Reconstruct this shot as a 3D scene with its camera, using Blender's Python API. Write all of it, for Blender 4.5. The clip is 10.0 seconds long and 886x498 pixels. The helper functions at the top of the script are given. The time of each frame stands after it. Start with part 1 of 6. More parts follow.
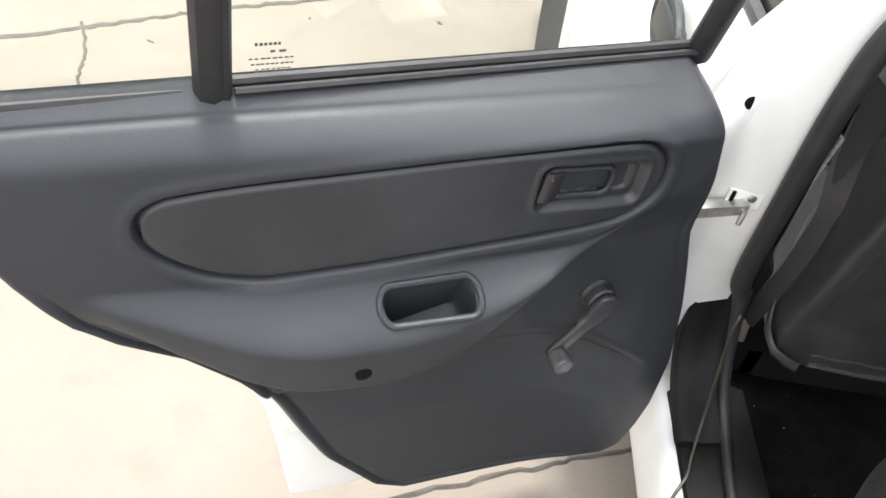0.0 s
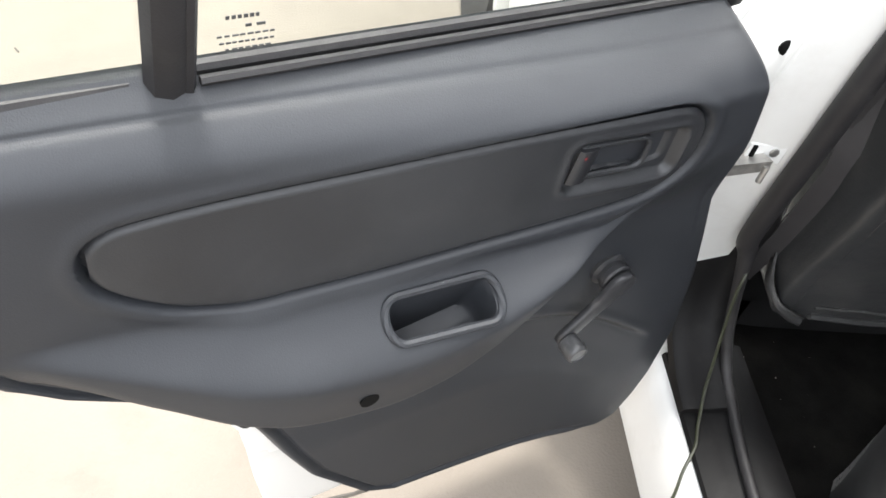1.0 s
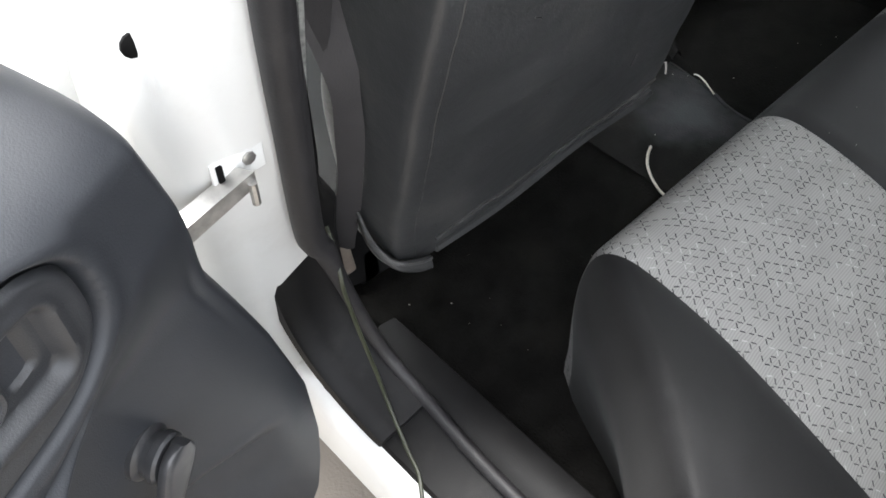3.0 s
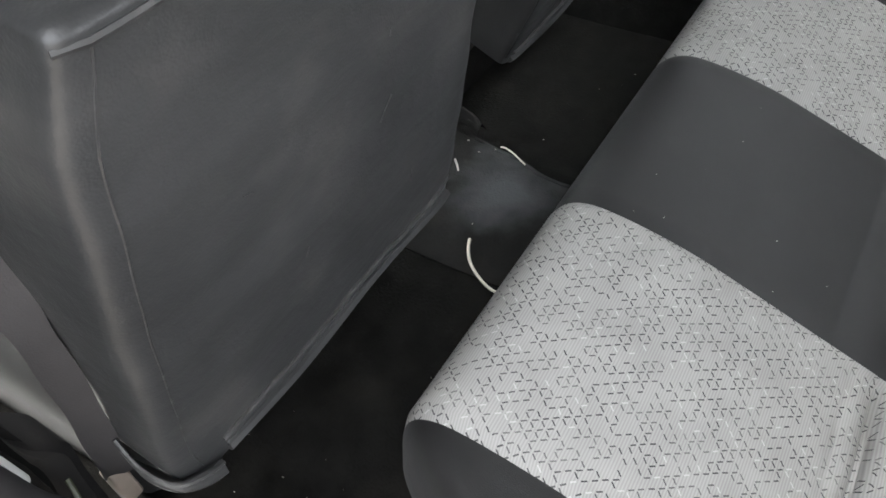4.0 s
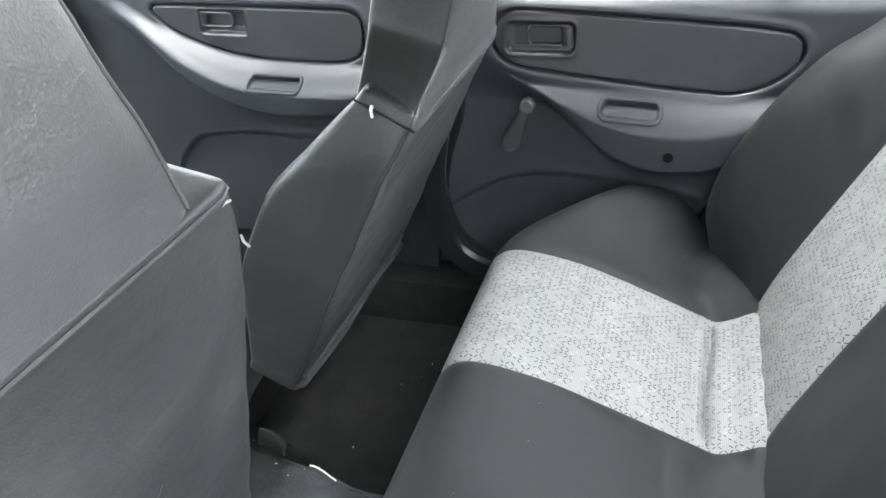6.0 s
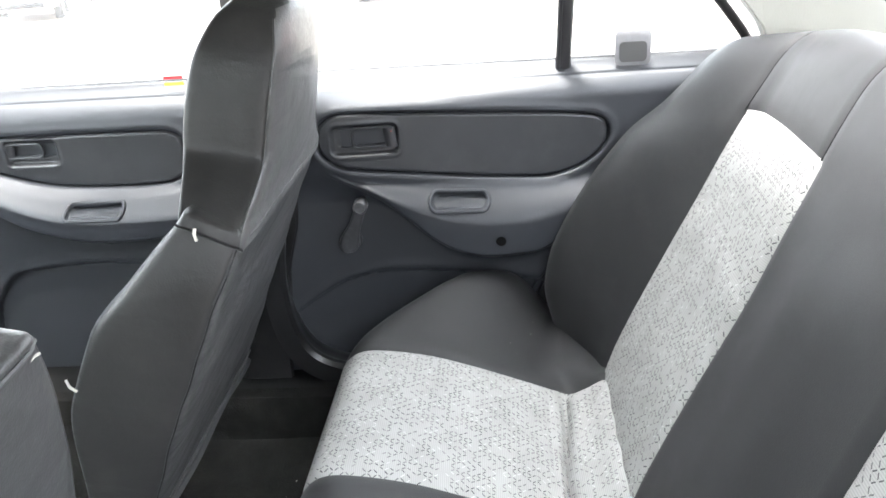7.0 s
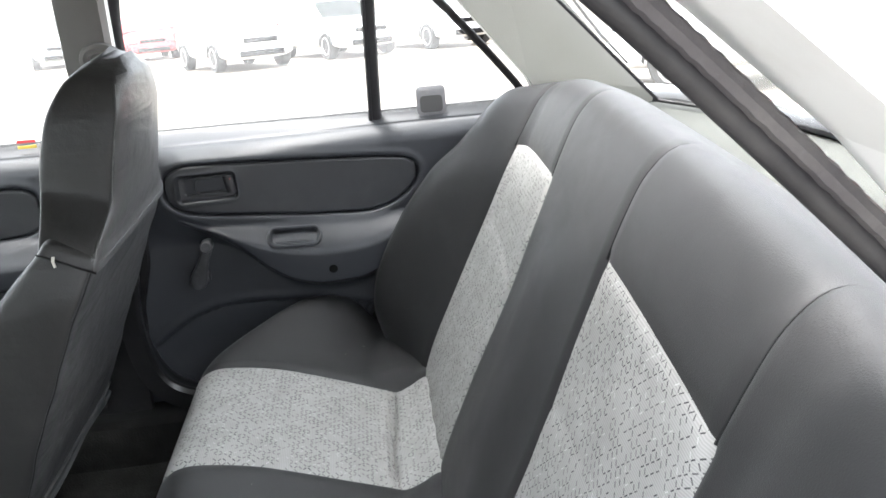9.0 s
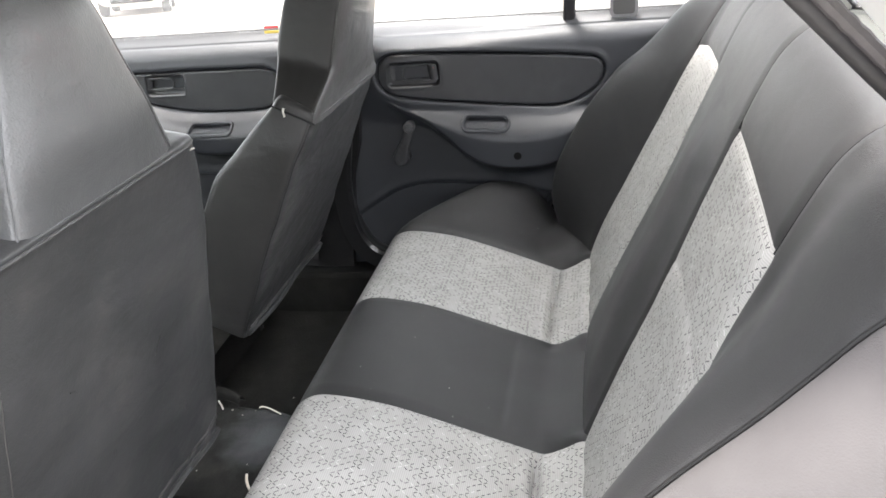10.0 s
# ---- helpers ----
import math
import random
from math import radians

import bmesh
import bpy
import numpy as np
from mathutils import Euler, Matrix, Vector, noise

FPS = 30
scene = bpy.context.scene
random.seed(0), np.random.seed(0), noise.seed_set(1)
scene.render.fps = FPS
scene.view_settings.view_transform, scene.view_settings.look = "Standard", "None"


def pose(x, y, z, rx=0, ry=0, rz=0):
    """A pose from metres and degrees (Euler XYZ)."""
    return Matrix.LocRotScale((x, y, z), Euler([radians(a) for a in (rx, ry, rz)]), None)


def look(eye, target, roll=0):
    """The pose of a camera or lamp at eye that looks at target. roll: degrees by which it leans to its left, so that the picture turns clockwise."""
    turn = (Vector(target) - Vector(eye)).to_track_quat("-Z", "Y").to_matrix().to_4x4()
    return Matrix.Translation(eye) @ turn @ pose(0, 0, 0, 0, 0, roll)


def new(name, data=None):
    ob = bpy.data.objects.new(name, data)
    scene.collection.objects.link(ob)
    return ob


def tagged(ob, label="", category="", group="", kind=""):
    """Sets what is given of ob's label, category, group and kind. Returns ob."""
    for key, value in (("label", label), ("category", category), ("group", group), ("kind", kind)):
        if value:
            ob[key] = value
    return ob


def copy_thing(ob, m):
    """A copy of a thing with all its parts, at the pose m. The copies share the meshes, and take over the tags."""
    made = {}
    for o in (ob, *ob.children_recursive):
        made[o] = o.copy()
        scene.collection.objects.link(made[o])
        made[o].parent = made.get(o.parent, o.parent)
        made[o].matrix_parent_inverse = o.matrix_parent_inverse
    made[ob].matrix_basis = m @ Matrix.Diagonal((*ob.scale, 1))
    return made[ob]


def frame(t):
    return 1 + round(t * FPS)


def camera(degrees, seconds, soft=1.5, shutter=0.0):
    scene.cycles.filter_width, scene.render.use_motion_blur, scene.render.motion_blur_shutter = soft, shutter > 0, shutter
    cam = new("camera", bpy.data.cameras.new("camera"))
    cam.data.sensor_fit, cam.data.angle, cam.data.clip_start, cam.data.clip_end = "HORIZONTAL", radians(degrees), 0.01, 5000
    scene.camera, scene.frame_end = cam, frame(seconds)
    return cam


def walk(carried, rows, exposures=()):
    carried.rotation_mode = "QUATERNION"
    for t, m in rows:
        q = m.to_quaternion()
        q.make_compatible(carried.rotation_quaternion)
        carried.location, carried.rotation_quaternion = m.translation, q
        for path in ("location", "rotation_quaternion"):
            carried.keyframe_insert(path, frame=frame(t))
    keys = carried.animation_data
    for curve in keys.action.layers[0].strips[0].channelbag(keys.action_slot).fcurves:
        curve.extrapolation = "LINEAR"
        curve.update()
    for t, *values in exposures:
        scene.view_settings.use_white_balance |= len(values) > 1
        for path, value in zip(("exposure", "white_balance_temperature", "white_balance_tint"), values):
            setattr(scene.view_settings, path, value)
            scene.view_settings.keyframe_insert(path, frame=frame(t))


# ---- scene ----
cam = camera(57.6, 10.0, soft=1.6)
# seconds, x, y, z, then the turn in degrees; x is the car's right, y its front
PATH = [
    (0, -1.128, -0.775, 1.319, 46.68, -8.38, 4.17),
    (0.5, -1.152, -0.745, 1.293, 46.29, -8.96, 4.01),
    (1, -1.211, -0.639, 1.256, 42.88, -9.90, -3.34),
    (1.5, -1.214, -0.569, 1.222, 41.19, -10.37, -10.73),
    (2, -1.101, -0.487, 1.194, 38.60, -7.34, -15.11),
    (2.5, -1.003, -0.426, 1.172, 38.91, -3.11, -26.64),
    (2.7, -0.977, -0.406, 1.172, 38.99, -3.06, -35.06),
    (3.8, -0.756, -0.382, 1.151, 40.07, 1.88, -56.11),
    (4, -0.730, -0.374, 1.148, 42.63, 2.06, -58.91),
    (4.5, -0.691, -0.370, 1.170, 49.94, 1.56, -64.80),
    (5, -0.676, -0.375, 1.199, 56.14, 1.10, -67.49),
    (5.2, -0.673, -0.377, 1.204, 57.41, 1.51, -68.73),
    (6.3, -0.667, -0.419, 1.233, 61.63, 2.40, -76.59),
    (6.5, -0.665, -0.422, 1.230, 63.23, 2.84, -79.31),
    (7, -0.653, -0.427, 1.240, 65.63, 3.97, -85.99),
    (7.5, -0.654, -0.434, 1.238, 67.60, 4.13, -91.31),
    (8, -0.698, -0.456, 1.240, 68.35, 4.07, -96.11),
    (8.5, -0.800, -0.477, 1.254, 69.00, 3.27, -98.08),
    (9, -0.898, -0.514, 1.261, 69.33, 4.26, -95.73),
    (9.5, -0.972, -0.520, 1.242, 68.08, 3.59, -90.03),
    (10, -1.084, -0.586, 1.222, 65.88, 4.78, -79.83),
]
EXPOSURES = [(0, 1.95, 6450, 10), (1.0, 2.03, 6420, 10), (2.0, 2.13, 6360, 10), (2.7, 2.24, 6300, 10), (4.0, 2.82, 6380, 10), (4.5, 3.28, 6200, 10), (5.2, 3.58, 6150, 10), (6.5, 3.95, 6180, 10), (8.0, 3.72, 6220, 10), (9.0, 3.18, 6230, 10), (10, 3.26, 6500, 12)]
walk(cam, [(t, pose(x, y, z, rx, ry, rz)) for t, x, y, z, rx, ry, rz in PATH], EXPOSURES)

# ---- light: a bright, thinly overcast midday ----
world = bpy.data.worlds.new("world")
scene.world = world
world.use_nodes = True
wn = world.node_tree.nodes
sky = wn.new("ShaderNodeTexSky")
sky.sky_type, sky.sun_disc = "NISHITA", False
sky.sun_elevation, sky.sun_rotation = radians(81), radians(325)
sky.air_density, sky.dust_density = 1.0, 4.0
soften = wn.new("ShaderNodeMixRGB")
soften.inputs["Fac"].default_value = 0.8
# thin cloud: brightest overhead, a third of that at the horizon
height = wn.new("ShaderNodeTexCoord")
split = wn.new("ShaderNodeSeparateXYZ")
cloud = wn.new("ShaderNodeValToRGB")
cloud.color_ramp.elements[0].color = (3.9, 3.93, 3.97, 1)
cloud.color_ramp.elements[1].color = (10.0, 10.1, 10.25, 1)
bank = cloud.color_ramp.elements.new(0.42)
bank.color = (6.4, 6.45, 6.5, 1)
world.node_tree.links.new(height.outputs["Generated"], split.inputs[0])
world.node_tree.links.new(split.outputs["Z"], cloud.inputs["Fac"])
world.node_tree.links.new(cloud.outputs["Color"], soften.inputs["Color2"])
world.node_tree.links.new(sky.outputs[0], soften.inputs["Color1"])
world.node_tree.links.new(soften.outputs[0], wn["Background"].inputs["Color"])
wn["Background"].inputs["Strength"].default_value = 0.15
sun = new("sun", bpy.data.lights.new("sun", "SUN"))
sun.data.energy, sun.data.angle, sun.data.color = 1.6, radians(10), (1.0, 0.965, 0.91)
# it stands almost overhead, a little to the car's left, veiled by cloud
sun.matrix_world = look((-0.9, 1.3, 10), (0, 0, 0))

# ---- materials ----
def material(name, color, rough=0.5, metal=0.0, spec=0.5, vary=0.12, vary_size=0.08, bump=0.0, bump_size=0.002, wear=None, coords="Object"):
    """A surface with broad and fine variation, and a fine relief whose grain is bump_size metres."""
    m = bpy.data.materials.new(name)
    m.use_nodes = True
    nt = m.node_tree
    n, l = nt.nodes, nt.links
    b = n["Principled BSDF"]
    b.inputs["Roughness"].default_value, b.inputs["Metallic"].default_value = rough, metal
    b.inputs["Specular IOR Level"].default_value = spec
    tc = n.new("ShaderNodeTexCoord")
    big = n.new("ShaderNodeTexNoise")
    big.inputs["Scale"].default_value, big.inputs["Detail"].default_value = 1 / vary_size, 5
    l.new(tc.outputs[coords], big.inputs["Vector"])
    ramp = n.new("ShaderNodeValToRGB")
    ramp.color_ramp.elements[0].position, ramp.color_ramp.elements[1].position = 0.3, 0.7
    ramp.color_ramp.elements[0].color = (*[c * (1 - vary) for c in color], 1)
    ramp.color_ramp.elements[1].color = (*[min(1, c * (1 + vary)) for c in color], 1)
    l.new(big.outputs["Fac"], ramp.inputs["Fac"])
    out = ramp.outputs["Color"]
    if wear:
        tint, amount, size = wear
        w = n.new("ShaderNodeTexNoise")
        w.inputs["Scale"].default_value, w.inputs["Detail"].default_value, w.inputs["Roughness"].default_value = 1 / size, 8, 0.65
        l.new(tc.outputs[coords], w.inputs["Vector"])
        r = n.new("ShaderNodeValToRGB")
        r.color_ramp.elements[0].position, r.color_ramp.elements[1].position = 0.52, 0.72
        l.new(w.outputs["Fac"], r.inputs["Fac"])
        s = n.new("ShaderNodeMath")
        s.operation = "MULTIPLY"
        s.inputs[1].default_value = amount
        l.new(r.outputs["Color"], s.inputs[0])
        mix = n.new("ShaderNodeMixRGB")
        l.new(s.outputs[0], mix.inputs["Fac"])
        l.new(out, mix.inputs["Color1"])
        mix.inputs["Color2"].default_value = (*tint, 1)
        out = mix.outputs["Color"]
    l.new(out, b.inputs["Base Color"])
    rr = n.new("ShaderNodeMapRange")
    rr.inputs["To Min"].default_value, rr.inputs["To Max"].default_value = max(0, rough - 0.08), min(1, rough + 0.08)
    l.new(big.outputs["Fac"], rr.inputs["Value"])
    l.new(rr.outputs[0], b.inputs["Roughness"])
    if bump:
        f = n.new("ShaderNodeTexNoise")
        f.inputs["Scale"].default_value, f.inputs["Detail"].default_value = 1 / bump_size, 3
        l.new(tc.outputs[coords], f.inputs["Vector"])
        bp = n.new("ShaderNodeBump")
        bp.inputs["Strength"].default_value, bp.inputs["Distance"].default_value = bump, bump_size * 0.5
        l.new(f.outputs["Fac"], bp.inputs["Height"])
        l.new(bp.outputs[0], b.inputs["Normal"])
    return m


def leather(name, color, rough, cell=0.0028, strength=0.4, wear=None, folds=0.0):
    """Leatherette: a cell grain in relief over soft wrinkles."""
    m = material(name, color, rough, vary=0.16, vary_size=0.12, wear=wear)
    n, l = m.node_tree.nodes, m.node_tree.links
    tc = [x for x in n if x.type == "TEX_COORD"][0]
    v = n.new("ShaderNodeTexVoronoi")
    v.inputs["Scale"].default_value = 1 / cell
    wr = n.new("ShaderNodeTexNoise")
    wr.inputs["Scale"].default_value, wr.inputs["Detail"].default_value = 22, 4
    l.new(tc.outputs["Object"], v.inputs["Vector"])
    l.new(tc.outputs["Object"], wr.inputs["Vector"])
    b1, b2 = n.new("ShaderNodeBump"), n.new("ShaderNodeBump")
    if folds:
        # slack folds that run slantwise over the cover
        turn = n.new("ShaderNodeMapping")
        turn.inputs["Rotation"].default_value, turn.inputs["Scale"].default_value = (0.95, 0.3, 0.5), (6, 6, 24)
        l.new(tc.outputs["Object"], turn.inputs["Vector"])
        fold = n.new("ShaderNodeTexNoise")
        fold.inputs["Scale"].default_value, fold.inputs["Detail"].default_value, fold.inputs["Distortion"].default_value = 1.0, 2, 0.8
        l.new(turn.outputs[0], fold.inputs["Vector"])
        b0 = n.new("ShaderNodeBump")
        b0.inputs["Strength"].default_value, b0.inputs["Distance"].default_value = folds, 0.010
        l.new(fold.outputs["Fac"], b0.inputs["Height"])
        l.new(b0.outputs[0], b1.inputs["Normal"])
    b1.inputs["Strength"].default_value, b1.inputs["Distance"].default_value = 0.5, 0.004
    b2.inputs["Strength"].default_value, b2.inputs["Distance"].default_value = strength, cell * 0.25
    l.new(wr.outputs["Fac"], b1.inputs["Height"])
    l.new(v.outputs["Distance"], b2.inputs["Height"])
    l.new(b1.outputs[0], b2.inputs["Normal"])
    l.new(b2.outputs[0], n["Principled BSDF"].inputs["Normal"])
    return m


def calc(nt, op, a, b=None):
    x = nt.nodes.new("ShaderNodeMath")
    x.operation = op
    for i, v in enumerate((a, b)):
        if v is None:
            continue
        if isinstance(v, (int, float)):
            x.inputs[i].default_value = v
        else:
            nt.links.new(v, x.inputs[i])
    return x.outputs[0]


def patterned_fabric(name):
    """Pale grey twill with a broken maze of short dark dashes; UV is in metres."""
    m = material(name, (0.300, 0.294, 0.284), 0.88, spec=0.2, vary=0.09, vary_size=0.05, wear=((0.295, 0.289, 0.279), 0.35, 0.16), coords="UV")
    nt = m.node_tree
    n, l = nt.nodes, nt.links
    b = n["Principled BSDF"]
    uv = [x for x in n if x.type == "TEX_COORD"][0]
    warp = n.new("ShaderNodeTexNoise")
    warp.inputs["Scale"].default_value = 60
    l.new(uv.outputs["UV"], warp.inputs["Vector"])
    sep = n.new("ShaderNodeSeparateXYZ")
    l.new(uv.outputs["UV"], sep.inputs[0])
    pitch = 0.0092
    wob = calc(nt, "MULTIPLY", calc(nt, "SUBTRACT", warp.outputs["Fac"], 0.5), 0.16)
    across, rise = calc(nt, "MULTIPLY", sep.outputs[0], 0.766 / pitch), calc(nt, "MULTIPLY", sep.outputs[1], 0.643 / pitch)
    V = calc(nt, "ADD", calc(nt, "SUBTRACT", rise, across), wob)
    U = calc(nt, "ADD", calc(nt, "ADD", across, rise), wob)

    def between(x, lo, hi):
        return calc(nt, "MULTIPLY", calc(nt, "GREATER_THAN", x, lo), calc(nt, "LESS_THAN", x, hi))

    def edges(run, off, salt):
        """Dashes along the lines of one direction of the net: one for each side of a cell that is drawn."""
        half = calc(nt, "ADD", off, 0.5)
        side = calc(nt, "SUBTRACT", calc(nt, "FRACT", half), 0.5)
        go = calc(nt, "FRACT", run)
        num = calc(nt, "ADD", calc(nt, "ADD", calc(nt, "MULTIPLY", calc(nt, "FLOOR", run), 7.13), calc(nt, "MULTIPLY", calc(nt, "FLOOR", half), 23.71)), salt)
        dice = n.new("ShaderNodeTexWhiteNoise")
        dice.noise_dimensions = "1D"
        l.new(num, dice.inputs["W"])
        both = calc(nt, "MULTIPLY", between(go, 0.17, 0.76), between(side, -0.072, 0.072))
        return calc(nt, "MULTIPLY", both, between(dice.outputs["Value"], 0.40, 0.93)), calc(nt, "MULTIPLY", both, calc(nt, "GREATER_THAN", dice.outputs["Value"], 0.93))
    d1, w1 = edges(U, V, 3.1)
    d2, w2 = edges(V, U, 91.7)
    fade = n.new("ShaderNodeTexNoise")
    fade.inputs["Scale"].default_value = 25
    l.new(uv.outputs["UV"], fade.inputs["Vector"])
    fr = n.new("ShaderNodeMapRange")
    fr.inputs["From Min"].default_value, fr.inputs["From Max"].default_value = 0.3, 0.6
    fr.inputs["To Min"].default_value, fr.inputs["To Max"].default_value = 0.55, 1.0
    l.new(fade.outputs["Fac"], fr.inputs["Value"])
    amount = calc(nt, "MULTIPLY", calc(nt, "MAXIMUM", d1, d2), fr.outputs[0])
    under = b.inputs["Base Color"].links[0].from_socket
    # fine ribs of the weave
    ribs = calc(nt, "SINE", calc(nt, "MULTIPLY", calc(nt, "ADD", sep.outputs[1], calc(nt, "MULTIPLY", sep.outputs[0], 0.03)), 2 * math.pi / 0.0027))
    rib = n.new("ShaderNodeMixRGB")
    rib.blend_type = "MULTIPLY"
    rib.inputs["Fac"].default_value = 0.25
    l.new(under, rib.inputs["Color1"])
    grey = n.new("ShaderNodeMapRange")
    grey.inputs["From Min"].default_value, grey.inputs["To Min"].default_value = -1, 0.2
    l.new(ribs, grey.inputs["Value"])
    l.new(grey.outputs[0], rib.inputs["Color2"])
    mix = n.new("ShaderNodeMixRGB")
    l.new(amount, mix.inputs["Fac"])
    l.new(rib.outputs[0], mix.inputs["Color1"])
    mix.inputs["Color2"].default_value = (0.040, 0.040, 0.042, 1)
    white = n.new("ShaderNodeMixRGB")
    l.new(calc(nt, "MULTIPLY", calc(nt, "MAXIMUM", w1, w2), 0.45), white.inputs["Fac"])
    l.new(mix.outputs[0], white.inputs["Color1"])
    white.inputs["Color2"].default_value = (0.52, 0.51, 0.49, 1)
    l.new(white.outputs[0], b.inputs["Base Color"])
    bp = n.new("ShaderNodeBump")
    bp.inputs["Strength"].default_value, bp.inputs["Distance"].default_value = 0.12, 0.0006
    l.new(ribs, bp.inputs["Height"])
    l.new(bp.outputs[0], b.inputs["Normal"])
    return m


def glass(name, tint, dust=0.0):
    m = bpy.data.materials.new(name)
    m.use_nodes = True
    b = m.node_tree.nodes["Principled BSDF"]
    b.inputs["Base Color"].default_value = (*tint, 1)
    b.inputs["Roughness"].default_value = 0.0
    b.inputs["IOR"].default_value = 1.45
    b.inputs["Transmission Weight"].default_value = 1.0
    if dust:
        # a thin film of dust that scatters some daylight
        n, l = m.node_tree.nodes, m.node_tree.links
        film = n.new("ShaderNodeBsdfTranslucent")
        film.inputs["Color"].default_value = (0.80, 0.79, 0.77, 1)
        tc = n.new("ShaderNodeTexCoord")
        spots = n.new("ShaderNodeTexNoise")
        spots.inputs["Scale"].default_value, spots.inputs["Detail"].default_value = 9, 6
        l.new(tc.outputs["Object"], spots.inputs["Vector"])
        mix = n.new("ShaderNodeMixShader")
        l.new(calc(m.node_tree, "MULTIPLY", spots.outputs["Fac"], 2 * dust), mix.inputs["Fac"])
        l.new(b.outputs[0], mix.inputs[1])
        l.new(film.outputs[0], mix.inputs[2])
        l.new(mix.outputs[0], n["Material Output"].inputs["Surface"])
    return m


TRIM = material("door_vinyl", (0.0255, 0.0276, 0.0318), 0.45, spec=0.34, vary=0.07, vary_size=0.15, bump=0.3, bump_size=0.0012, wear=((0.036, 0.038, 0.042), 0.12, 0.3))
INSERT = material("insert_vinyl", (0.0195, 0.0207, 0.0232), 0.42, vary=0.12, vary_size=0.07, bump=0.3, bump_size=0.0012, wear=((0.051, 0.051, 0.0528), 0.3, 0.12))
PLASTIC = material("dark_plastic", (0.018, 0.0186, 0.021), 0.38, vary=0.15, vary_size=0.05, bump=0.15, bump_size=0.001, wear=((0.054, 0.054, 0.057), 0.3, 0.05))
KNOB = material("crank_plastic", (0.033, 0.0336, 0.036), 0.33, vary=0.15, vary_size=0.03, wear=((0.12, 0.12, 0.12), 0.35, 0.02))
# turning knobs: the plastic lightened, to paint their lit ends
KNOB_END = material("lit_knob_plastic", (0.055, 0.056, 0.058), 0.30, vary=0.15, vary_size=0.02, wear=((0.2, 0.2, 0.2), 0.4, 0.015))
SCUFF = material("scuff_plastic", (0.0062, 0.0061, 0.0064), 0.58, spec=0.2, vary=0.2, vary_size=0.06, bump=0.25, bump_size=0.0015, wear=((0.048, 0.0462, 0.0432), 0.2, 0.05))
GLOSS = material("moulded_black_plastic", (0.0085, 0.0085, 0.009), 0.30, spec=0.5, vary=0.15, vary_size=0.08, bump=0.1, bump_size=0.001)
RUBBER = material("rubber", (0.012, 0.0114, 0.0126), 0.6, vary=0.2, vary_size=0.05, bump=0.2, bump_size=0.002, wear=((0.06, 0.057, 0.054), 0.3, 0.06))
RIBBED = material("ribbed_rubber", (0.051, 0.0468, 0.0492), 0.6, vary=0.15, vary_size=0.04, bump=0.3, bump_size=0.004, wear=((0.12, 0.114, 0.108), 0.4, 0.05))
PAINT = material("white_paint", (0.78, 0.78, 0.76), 0.25, vary=0.03, vary_size=0.3, wear=((0.5, 0.47, 0.42), 0.25, 0.12))
# one leatherette: the head's tone is lighter, daylight put into its colour
LEATHER = leather("lit_head_leatherette", (0.060, 0.062, 0.063), 0.40, cell=0.0024, strength=0.45, folds=0.15, wear=((0.084, 0.084, 0.084), 0.25, 0.1))
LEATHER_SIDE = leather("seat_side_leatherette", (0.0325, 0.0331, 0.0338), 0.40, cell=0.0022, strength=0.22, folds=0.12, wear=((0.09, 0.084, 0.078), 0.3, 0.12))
LEATHER_SLACK = leather("slack_seat_leatherette", (0.033, 0.033, 0.0336), 0.36, cell=0.0022, strength=0.22, folds=0.5, wear=((0.09, 0.084, 0.078), 0.3, 0.12))
# rear of the far head part, brightened in colour for light it catches
LEATHER_HEAD = leather("head_leatherette", (0.052, 0.0515, 0.051), 0.38, cell=0.0024, strength=0.3, folds=0.30, wear=((0.075, 0.072, 0.068), 0.25, 0.1))
# same cover, its sides' shade put into a darker, duller tone
LEATHER_SHADED = leather("shaded_side_leatherette", (0.0185, 0.0183, 0.0182), 0.42, cell=0.0022, strength=0.22, folds=0.25, wear=((0.06, 0.057, 0.053), 0.2, 0.12))
LEATHER_SHADED.node_tree.nodes["Principled BSDF"].inputs["Specular IOR Level"].default_value = 0.28
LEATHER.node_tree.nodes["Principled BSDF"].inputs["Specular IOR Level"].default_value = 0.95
PIPING = material("piping", (0.034, 0.034, 0.034), 0.5, vary=0.3, vary_size=0.02, wear=((0.16, 0.16, 0.155), 0.5, 0.03))
CLOTH = material("charcoal_cloth", (0.0080, 0.0079, 0.0083), 0.62, spec=0.44, vary=0.22, vary_size=0.03, bump=0.4, bump_size=0.0013, wear=((0.030, 0.030, 0.031), 0.30, 0.12))
for _m in (CLOTH,):
    _b = _m.node_tree.nodes["Principled BSDF"]
    _b.inputs["Sheen Weight"].default_value, _b.inputs["Sheen Roughness"].default_value = 0.04, 0.4
PALE = patterned_fabric("pale_patterned_cloth")
SIDE_CLOTH = material("wing_side_grey", (0.061, 0.0570, 0.0565), 0.85, spec=0.2, vary=0.12, vary_size=0.06, bump=0.35, bump_size=0.0016, wear=((0.09, 0.083, 0.084), 0.3, 0.1))
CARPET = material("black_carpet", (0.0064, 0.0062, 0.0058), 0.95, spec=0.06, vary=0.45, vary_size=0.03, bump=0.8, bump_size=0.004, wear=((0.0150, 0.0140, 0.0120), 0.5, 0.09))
TUNNEL = material("dirty_tunnel_rubber", (0.0075, 0.0073, 0.007), 0.85, spec=0.12, vary=0.5, vary_size=0.05, bump=0.5, bump_size=0.004, wear=((0.022, 0.020, 0.018), 0.6, 0.08))
